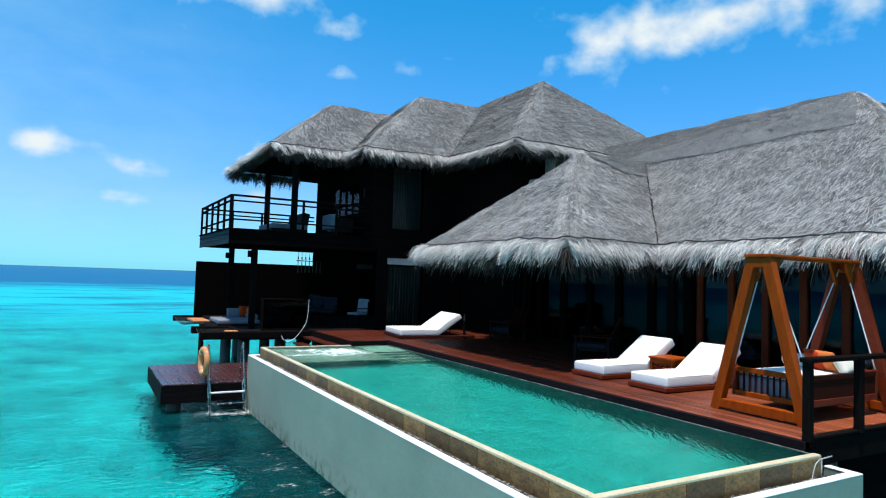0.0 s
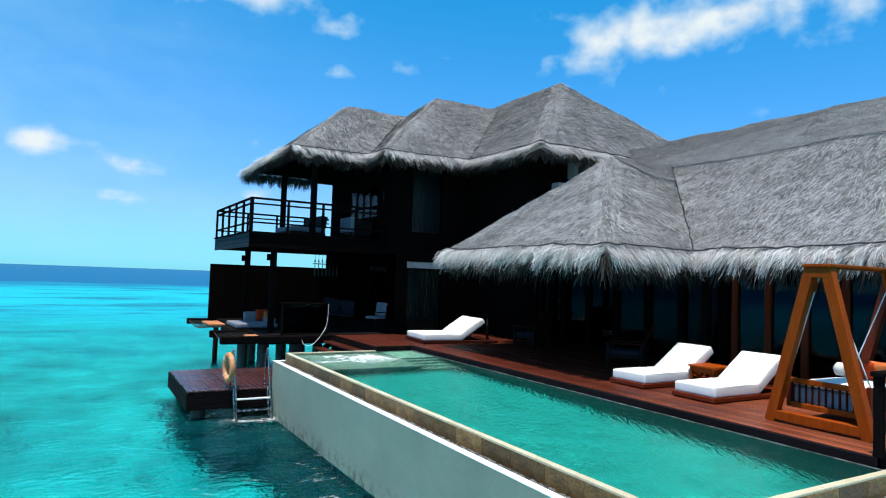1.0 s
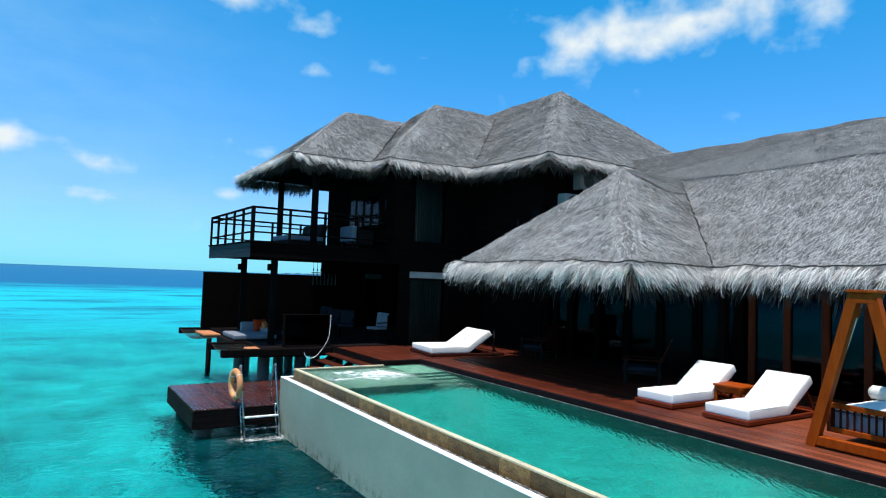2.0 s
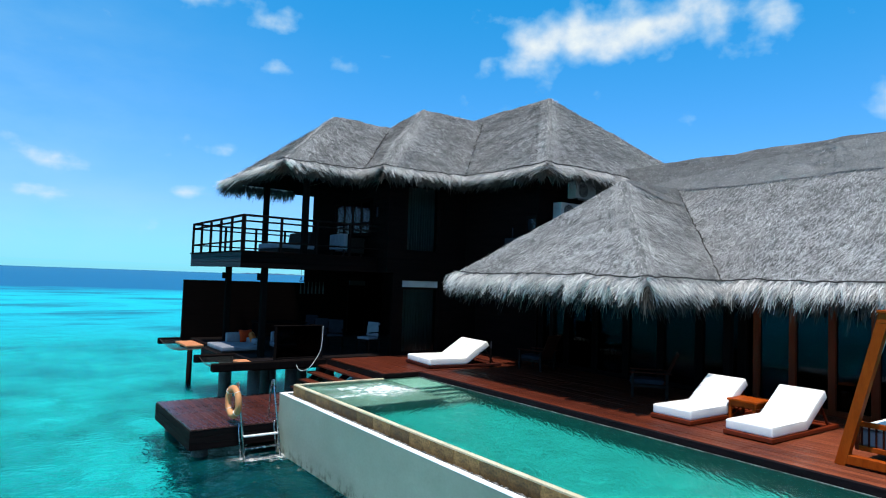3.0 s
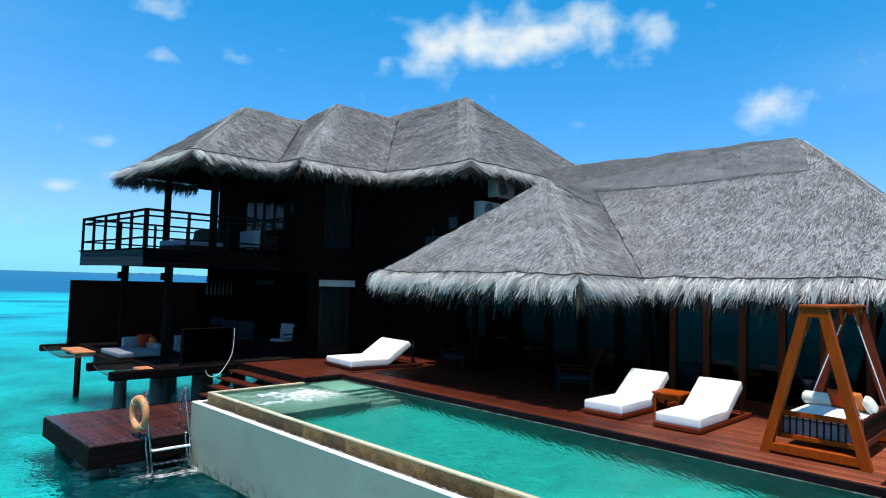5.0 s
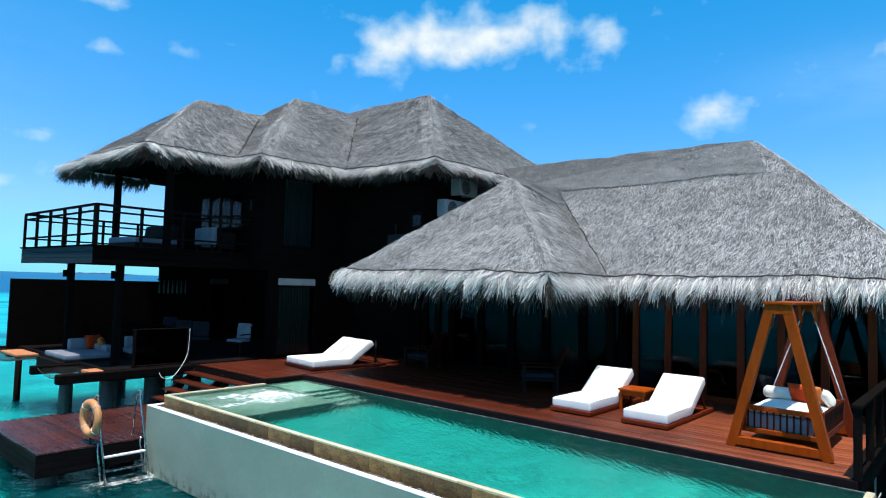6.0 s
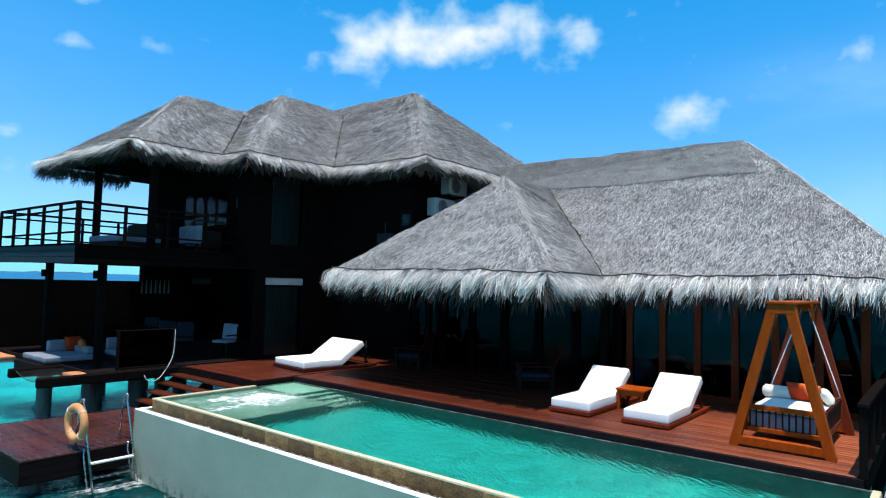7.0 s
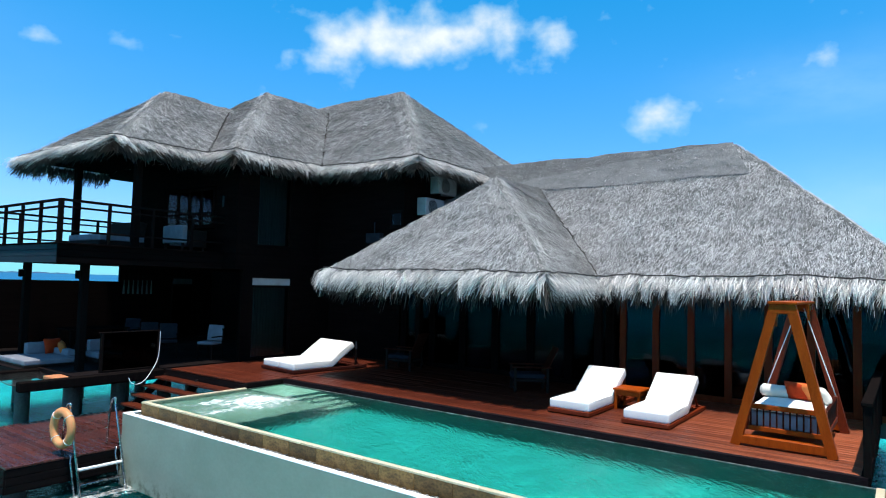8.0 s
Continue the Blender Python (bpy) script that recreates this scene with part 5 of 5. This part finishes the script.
for x, way in ((SX0 + 0.06, 1), (SX1 - 0.06, -1)):
    for y in (5.5, 5.72):
        bm = bmesh.new()
        corners = [(x, SH - 0.03), (x + way * 0.2, SH - 0.03), (x + way * 0.03, SH - 0.36), (x, SH - 0.36)]
        sides = [[bm.verts.new((a, y + o, z)) for a, z in corners] for o in (0.0, 0.04)]
        bm.faces.new(sides[0]), bm.faces.new(sides[1][::-1])
        for k in range(4):
            bm.faces.new((sides[0][k], sides[1][k], sides[1][(k + 1) % 4], sides[0][(k + 1) % 4]))
        bmesh.ops.recalc_face_normals(bm, faces=bm.faces)
        part("gusset", bm, TEAK, swing)
BX0, BX1, BY0, BY1, BZ = 8.36, 10.05, 5.10, 6.18, 0.20
bed = part("hanging_bed", cuboid(BX0 + 0.05, BX1 - 0.05, BY0 + 0.05, BY1 - 0.05, BZ + 0.02, BZ + 0.06), REDTEAK, swing, "hanging bed with slatted sides")
for y in (BY0, BY1 - 0.05):
    part("bed_rail", cuboid(BX0, BX1, y, y + 0.05, BZ, BZ + 0.09, 0.006), REDTEAK, bed)
for z in (BZ, BZ + 0.33):
    for x in (BX0, BX1 - 0.05):
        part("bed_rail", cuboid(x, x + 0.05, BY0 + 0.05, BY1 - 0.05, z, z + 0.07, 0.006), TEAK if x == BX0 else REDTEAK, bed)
part("bed_rail", cuboid(BX0 + 0.05, BX1 - 0.05, BY0, BY0 + 0.05, BZ + 0.33, BZ + 0.40, 0.006), SHADEWOOD, bed)
for x in (BX0, BX1 - 0.05):
    for y in (BY0, BY1 - 0.05):
        part("corner_post", cuboid(x - 0.004, x + 0.054, y - 0.004, y + 0.054, BZ + 0.091, BZ + 0.42, 0.006), REDTEAK, bed)
for k in range(11):
    y = BY0 + 0.12 + k * 0.088
    part("spindle", cuboid(BX0 + 0.012, BX0 + 0.035, y - 0.011, y + 0.011, BZ + 0.07, BZ + 0.33, 0.003), SHADEWOOD, bed)
part("end_panel", cuboid(BX0 + 0.055, BX1 - 0.055, BY0 + 0.012, BY0 + 0.035, BZ + 0.09, BZ + 0.33), SHADEWOOD, bed, "solid red panel, darkened for its shaded side")
part("bed_mattress", cushion(BX0 + 0.06, BX1 - 0.06, BY0 + 0.06, BY1 - 0.06, BZ + 0.06, BZ + 0.28, 0.02), STRIPE, bed, "thick grey-blue mattress", True)
part("bed_sheet", cushion(BX0 + 0.05, BX1 - 0.08, BY0 + 0.055, BY1 - 0.055, BZ + 0.30, BZ + 0.345, 0.03), FABRIC, bed, "white mattress cover", True)
for xt, ends in ((SX0 + 0.12, ((BX0 + 0.03, BY1 - 0.02), (BX0 + 0.03, BY0 + 0.02))), (SX1 - 0.08, ((BX1 - 0.03, BY1 - 0.02), (BX1 - 0.03, BY0 + 0.02)))):
    for x, y in ends:
        bm = bmesh.new()
        top, low = Vector((xt, 5.64 + (0.05 if y > 5.6 else -0.05), SH - 0.12)), Vector((x, y, BZ + 0.42))
        tube(bm, [top.lerp(low, i / 6) for i in range(7)], 0.009, 7)
        part("rope", bm, ROPE, swing, "white suspension rope", True)


def bolster(at, length, r, material, label, turn):
    ob = thing("bolster", label, "bolster", at=at, turn=turn)
    bm = bmesh.new()
    pts = [(-length / 2 + length * k / 10, 0, 0) for k in range(11)]
    tube(bm, pts, r, 18)
    bmesh.ops.bevel(bm, geom=[e for e in bm.edges if len(e.link_faces) == 2 and any(len(f.verts) > 6 for f in e.link_faces)], offset=0.03, segments=3, affect="EDGES")
    part("roll", bm, material, ob, "", True)
    return ob


def pillow(at, w, h, t, material, label, tilt=(0, 0, 0)):
    ob = thing("pillow", label, "pillow", "scatter cushions", at=at)
    bm = bmesh.new()
    n = 12
    grid = {}
    for side in (1, -1):
        for i in range(n + 1):
            for j in range(n + 1):
                u, v = 2 * i / n - 1, 2 * j / n - 1
                edge = max(abs(u), abs(v)) >= 0.999
                if side == -1 and edge:
                    grid[side, i, j] = grid[1, i, j]
                    continue
                puff = ((1 - u ** 4) * (1 - v ** 4)) ** 0.6
                pin = 1 - 0.07 * (1 - abs(u)) * abs(v) - 0.07 * (1 - abs(v)) * abs(u)
                grid[side, i, j] = bm.verts.new((u * w / 2 * pin, side * t / 2 * puff, h / 2 + v * h / 2 * pin))
    for side in (1, -1):
        for i in range(n):
            for j in range(n):
                f = [grid[side, a, b] for a, b in ((i, j), (i + 1, j), (i + 1, j + 1), (i, j + 1))]
                bm.faces.new(f if side == -1 else f[::-1])
    cover = part("cover", bm, material, ob, "", True)
    cover.matrix_local = pose(0, 0, 0, *tilt)
    return ob


TOPZ = BZ + 0.365
bolster((9.55, 5.90, TOPZ + 0.10), 0.52, 0.10, CREAM, "cream bolster on the swing bed", 86)
pillow((9.50, 5.58, TOPZ), 0.40, 0.32, 0.14, RUST, "rust-red cushion leaning on the swing bed", (-22, 0, 80))
pillow((9.50, 5.42, TOPZ), 0.38, 0.34, 0.14, ORANGE, "bright orange cushion on the swing bed", (-30, 0, 70))
pillow((9.50, 5.16, TOPZ), 0.5, 0.26, 0.15, CREAM, "cream cushion at the end of the swing bed", (-35, 0, 8))

# ---------- end railing ----------
fence = thing("railing", "black timber railing along the end of the deck", "railing", kind="structure")
for x in (7.47, 8.54, 9.6, 10.66, 11.6):
    part("post", cuboid(x - 0.045, x + 0.045, 4.54, 4.63, -0.006, 0.90, 0.008), POSTWOOD, fence)
part("top_rail", cuboid(7.40, 11.7, 4.52, 4.65, 0.88, 0.935, 0.01), POSTWOOD, fence)
part("low_rail", cuboid(7.53, 11.6, 4.56, 4.61, 0.004, 0.04, 0.006), POSTWOOD, fence)

# ---------- terrace furniture ----------
daybed = thing("daybed", "low white-cushioned daybed on the shaded terrace", "daybed", at=(4.73, 21.98, -0.02))
part("base", cuboid(-0.66, 0.64, -0.77, 0.77, 0, 0.05, 0.01), WICKER, daybed)
part("mattress", cushion(-0.66, 0.64, -0.77, 0.77, 0.05, 0.175, 0.015), SHADECLOTH, daybed, "white mattress", True)
part("back_cushion", cushion(-0.12, 0.64, 0.54, 0.76, 0.18, 0.46, 0.02), SHADECLOTH, daybed, "white back cushion", True)
part("arm_cushion", cushion(0.42, 0.64, -0.5, 0.5, 0.18, 0.33, 0.02), SHADECLOTH, daybed, "cream arm cushion", True)
pillow((5.18, 22.34, 0.15), 0.46, 0.42, 0.16, RUST, "rust-orange cushion on the daybed", (-18, 0, 10))
pillow((5.30, 21.97, 0.15), 0.44, 0.38, 0.16, ORANGE, "orange cushion on the daybed", (-20, 0, 60))

panel = thing("balustrade_panel", "dark glass balustrade panel in a black frame", "balustrade", kind="structure")
part("panel", cuboid(5.0, 6.32, 19.325, 19.335, 0.03, 0.9), DIMPANE, panel)
part("cap_rail", cuboid(4.9, 6.38, 19.30, 19.36, 0.9, 0.93, 0.008), POSTWOOD, panel)
part("low_rail", cuboid(5.0, 6.32, 19.30, 19.36, -0.03, 0.03, 0.008), POSTWOOD, panel)
part("end_post", cuboid(4.94, 5.0, 19.29, 19.37, -0.03, 0.9, 0.006), POSTWOOD, panel)
part("end_post", cuboid(6.32, 6.38, 19.29, 19.37, -0.03, 0.9, 0.006), POSTWOOD, panel)

rope = thing("handrail_rope", "white rope hanging from the terrace panel to the steps", "rope")
pts = [Vector((6.36, 19.27, 0.90)), Vector((6.34, 19.24, 0.55)), Vector((6.27, 19.18, 0.22)), Vector((6.05, 19.08, -0.08)), Vector((5.84, 19.0, -0.26)), Vector((5.66, 18.97, -0.31)), Vector((5.54, 19.0, -0.26)), Vector((5.50, 19.05, -0.15))]
smooth_pts = []
for k in range(len(pts) - 1):
    a, b, c, d = pts[max(k - 1, 0)], pts[k], pts[k + 1], pts[min(k + 2, len(pts) - 1)]
    for i in range(6):
        t = i / 6
        smooth_pts.append(0.5 * ((2 * b) + (c - a) * t + (2 * a - 5 * b + 4 * c - d) * t * t + (3 * b - a - 3 * c + d) * t ** 3))
part("strand", tube(bmesh.new(), smooth_pts + [pts[-1]], 0.008, 7), ROPE, rope, "", True)


def dining_chair(at, turn, cloth):
    ob = thing("dining_chair", "dark terrace chair with white seat and back cushions", "chair", "chairs round the terrace table", at=at, turn=turn)
    for x in (-0.24, 0.24):
        part("leg", cuboid(x - 0.02, x + 0.02, -0.25, -0.21, 0, 0.42, 0.004), POSTWOOD, ob)
        part("leg", cuboid(x - 0.02, x + 0.02, 0.21, 0.25, 0, 0.86, 0.004), POSTWOOD, ob)
        part("arm", cuboid(x - 0.025, x + 0.025, -0.25, 0.21, 0.62, 0.65, 0.005), POSTWOOD, ob)
    seat = part("seat_frame", cuboid(-0.22, 0.22, -0.24, 0.22, 0.37, 0.42, 0.005), POSTWOOD, ob)
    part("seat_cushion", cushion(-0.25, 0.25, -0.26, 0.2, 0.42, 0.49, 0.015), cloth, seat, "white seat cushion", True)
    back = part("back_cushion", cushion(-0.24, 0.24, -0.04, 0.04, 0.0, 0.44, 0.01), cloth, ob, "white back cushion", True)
    back.matrix_local = pose(0, 0.19, 0.5, -10, 0, 0)
    return ob


dining_chair((8.3, 20.05, -0.02), -70, SHADECLOTH)
first = dining_chair((7.8, 23.6, -0.02), -55, CHAIRCLOTH)
for x, y, turn in ((7.5, 21.9, -35), (7.7, 21.2, -30)):
    copy_thing(first, pose(x, y, -0.02, 0, 0, turn))
dining = thing("dining_table", "dark timber dining table on the shaded terrace", "dining table", at=(6.6, 23.3, -0.02))
part("tabletop", cuboid(-0.85, 0.85, -0.45, 0.45, 0.71, 0.75, 0.008), POSTWOOD, dining)
for x in (-0.76, 0.76):
    for y in (-0.37, 0.37):
        part("leg", cuboid(x - 0.035, x + 0.035, y - 0.035, y + 0.035, 0, 0.71, 0.006), POSTWOOD, dining)

rack = thing("hanging_rack", "hanging rack with a row of pale bottle-shaped pendants", "hanging rack")
part("rail", cuboid(6.78, 7.72, 22.13, 22.19, 2.14, 2.17, 0.006), POSTWOOD, rack)
for k in range(7):
    x = 6.84 + k * 0.135
    bm = bmesh.new()
    tube(bm, [(x, 22.16, 2.56), (x, 22.16, 2.3)], 0.006, 6)
    tube(bm, [(x, 22.16, 2.3), (x, 22.16, 2.24), (x, 22.16, 2.2)], 0.018, 8, 0.028)
    part("hanger", bm, POSTWOOD, rack)
    bm = bmesh.new()
    tube(bm, [(x, 22.16, 2.14), (x, 22.16, 2.0)], 0.014, 8)
    tube(bm, [(x, 22.16, 2.0), (x, 22.16, 1.94), (x, 22.16, 1.74)], 0.02, 8, 0.03)
    part("pendant", bm, CURTAIN, rack, "pale bottle-shaped pendant", True)

# ---------- veranda ----------
for x, y in ((11.4, 9.8), (11.4, 15.0)):
    post = thing("veranda_post", "square black timber post under the veranda eave", "post", "veranda posts", kind="structure", at=(x, y, 0))
    part("shaft", cuboid(-0.08, 0.08, -0.08, 0.08, 0, LOW - 0.06, 0.012), POSTWOOD, post)


def armchair(at, turn):
    """A low slatted lounge chair; its front is towards local -y."""
    ob = thing("armchair", "low wooden lounge chair and seat pad, both darkened for shade", "armchair", "veranda armchairs", at=at, turn=turn)
    for x in (-0.31, 0.31):
        part("front_leg", cuboid(x - 0.025, x + 0.025, -0.42, -0.36, 0, 0.52, 0.006), WICKER, ob)
        part("rear_leg", cuboid(x - 0.025, x + 0.025, 0.28, 0.34, 0, 0.52, 0.006), WICKER, ob)
        part("arm", cuboid(x - 0.04, x + 0.04, -0.46, 0.40, 0.52, 0.55, 0.008), SHADEWOOD, ob, "reddish timber arm")
    part("seat_frame", cuboid(-0.28, 0.28, -0.40, 0.32, 0.22, 0.28, 0.006), WICKER, ob)
    part("seat", cushion(-0.28, 0.28, -0.45, 0.26, 0.285, 0.38, 0.015), CHAIRCLOTH, ob, "seat pad darkened for the veranda shade", True)
    back = part("back_frame", cuboid(-0.30, 0.30, -0.02, 0.02, 0.0, 0.05, 0.005), SHADEWOOD, ob)
    for k in range(7):
        part("slat", cuboid(-0.27 + k * 0.08, -0.21 + k * 0.08, -0.012, 0.012, 0.05, 0.66, 0.004), SHADEWOOD, back)
    part("top_rail", cuboid(-0.30, 0.30, -0.02, 0.02, 0.66, 0.73, 0.006), SHADEWOOD, back)
    back.matrix_local = pose(0, 0.24, 0.30, -24, 0, 0)
    return ob


arm = armchair((10.2, 10.85, 0), 217)
copy_thing(arm, pose(10.75, 14.9, 0, 0, 0, 190))
lantern = thing("floor_lantern", "small dark deck lantern with a pale top", "lantern", at=(9.9, 15.9, 0))
part("base", cuboid(-0.09, 0.09, -0.09, 0.09, 0, 0.05, 0.01), POSTWOOD, lantern)
part("stem", tube(bmesh.new(), [(0, 0, 0.05), (0, 0, 0.5)], 0.03, 10), POSTWOOD, lantern)
part("cap", tube(bmesh.new(), [(0, 0, 0.5), (0, 0, 0.62), (0, 0, 0.7)], 0.035, 10, 0.012), CHAIRCLOTH, lantern, "pale glass top")


# ---------- air conditioners on the upper wall ----------
def air_conditioner(at):
    ob = thing("air_conditioner", "off-white outdoor air-conditioning unit on the dark wall", "air conditioner", "outdoor units", at=at)
    case = part("case", cuboid(0, 0.9, -0.32, 0, 0, 0.5, 0.02, 2), UNITGREY, ob)
    part("fan_recess", tube(bmesh.new(), [(0.34, -0.318, 0.25), (0.34, -0.326, 0.25)], 0.21, 28), CORD, case, "dark round fan opening")
    for k in range(5):
        bm = bmesh.new()
        r = 0.042 * (k + 0.6)
        tube(bm, [(0.34 + r * math.cos(a), -0.335, 0.25 + r * math.sin(a)) for a in (2 * math.pi * i / 24 for i in range(25))], 0.005, 5)
        part("grille_ring", bm, UNITGREY, case)
    for x in (0.12, 0.78):
        part("bracket", cuboid(x - 0.02, x + 0.02, -0.3, 0.0, -0.05, 0.0), POSTWOOD, ob)
    return ob


unit = air_conditioner((11.78, 15.5, 4.24))
copy_thing(unit, pose(12.38, 15.5, 4.93))

# ---------- balcony furniture ----------
bsofa = thing("balcony_lounger", "low grey daybed on the balcony", "daybed", at=(6.2, 22.0, FLOOR2 + 0.03))
part("base", cuboid(-0.6, 0.6, -0.9, 0.9, 0, 0.2, 0.01), WICKER, bsofa)
part("mattress", cushion(-0.6, 0.6, -0.9, 0.9, 0.2, 0.36, 0.02), SHADECLOTH, bsofa, "grey-blue mattress", True)
bback = part("backrest", cushion(-0.1, 0.1, -0.9, 0.9, 0, 0.42, 0.02), WICKER, bsofa, "", True)
bback.matrix_local = pose(0.5, 0, 0.34, 0, 10, 0)
bchair = thing("balcony_chair", "pale canvas armchair on the balcony, its back outward", "armchair", at=(7.62, 20.5, FLOOR2 + 0.03))
part("seat", cushion(-0.2, 0.38, -0.42, 0.42, 0.16, 0.40, 0.02), SHADECLOTH, bchair, "", True)
part("backrest", cushion(-0.36, -0.21, -0.5, 0.5, 0.22, 0.70, 0.015), SHADECLOTH, bchair, "pale canvas back", True)
for y in (-0.5, 0.43):
    part("arm", cuboid(-0.2, 0.38, y, y + 0.07, 0.12, 0.6, 0.01), WICKER, bchair)
for x in (-0.3, 0.32):
    for y in (-0.42, 0.42):
        part("leg", cuboid(x - 0.025, x + 0.025, y - 0.025, y + 0.025, 0, 0.22 if x < 0 else 0.12), WICKER, bchair)

# ---------- overflow pipe at the pool corner ----------
pipe = thing("overflow_pipe", "thin grey pipe and hose standing in the pebble gutter", "pipe", at=(7.34, 4.36, -0.36))
part("riser", tube(bmesh.new(), [(0, 0, 0), (0, 0, 0.24)], 0.008, 8), UNITGREY, pipe, "", True)
part("spout", tube(bmesh.new(), [(-0.05, 0, 0.235), (0.06, 0, 0.24), (0.2, 0, 0.245)], 0.007, 8), UNITGREY, pipe, "", True)
part("hose", tube(bmesh.new(), [(-0.04, 0.0, 0.23), (-0.10, 0.0, 0.2), (-0.15, 0.0, 0.13), (-0.17, 0.0, 0.04), (-0.28, -0.01, 0.02)], 0.006, 7), UNITGREY, pipe, "pale bent hose", True)

# ---------- second seat of the shaded terrace ----------
seat = thing("lounge_seat", "low seat beside the daybed, white cushions greyed for shade", "seat", at=(6.0, 21.35, -0.02))
part("base", cuboid(-0.32, 0.32, -0.34, 0.34, 0, 0.12, 0.01), WICKER, seat)
part("seat_cushion", cushion(-0.32, 0.32, -0.34, 0.34, 0.12, 0.26, 0.015), SHADECLOTH, seat, "white cushion greyed for shade", True)
part("back_cushion", cushion(-0.3, 0.3, 0.2, 0.34, 0.265, 0.56, 0.015), SHADECLOTH, seat, "white back cushion greyed for shade", True)

# ---------- small fittings on the upper walls ----------
sconce = thing("wall_lamp", "slim dark wall lamp with a frosted tube beside the balcony", "wall lamp", at=(8.2, 19.5, 4.2))
part("back_plate", cuboid(-0.025, -0.001, -0.05, 0.05, 0.0, 0.4, 0.004), POSTWOOD, sconce)
part("tube", tube(bmesh.new(), [(-0.06, 0, 0.04), (-0.06, 0, 0.36)], 0.028, 10), CHAIRCLOTH, sconce, "frosted glass tube", True)
for z in (0.02, 0.36):
    part("cap", tube(bmesh.new(), [(-0.06, 0, z), (-0.06, 0, z + 0.03)], 0.034, 10), POSTWOOD, sconce)

utility = thing("utility_box", "dull grey utility box with a conduit on the dark wall", "utility box", at=(11.2, 16.5, 3.4))
part("case", cuboid(-0.16, -0.001, -0.27, 0.27, 0.0, 0.28, 0.015, 2), CHAIRCLOTH, utility)
part("lid", cuboid(-0.172, -0.158, -0.25, 0.25, 0.02, 0.26, 0.006), CHAIRCLOTH, utility)
part("conduit", tube(bmesh.new(), [(-0.05, 0.04, 0.28), (-0.05, 0.04, 0.6)], 0.018, 8), CHAIRCLOTH, utility, "", True)
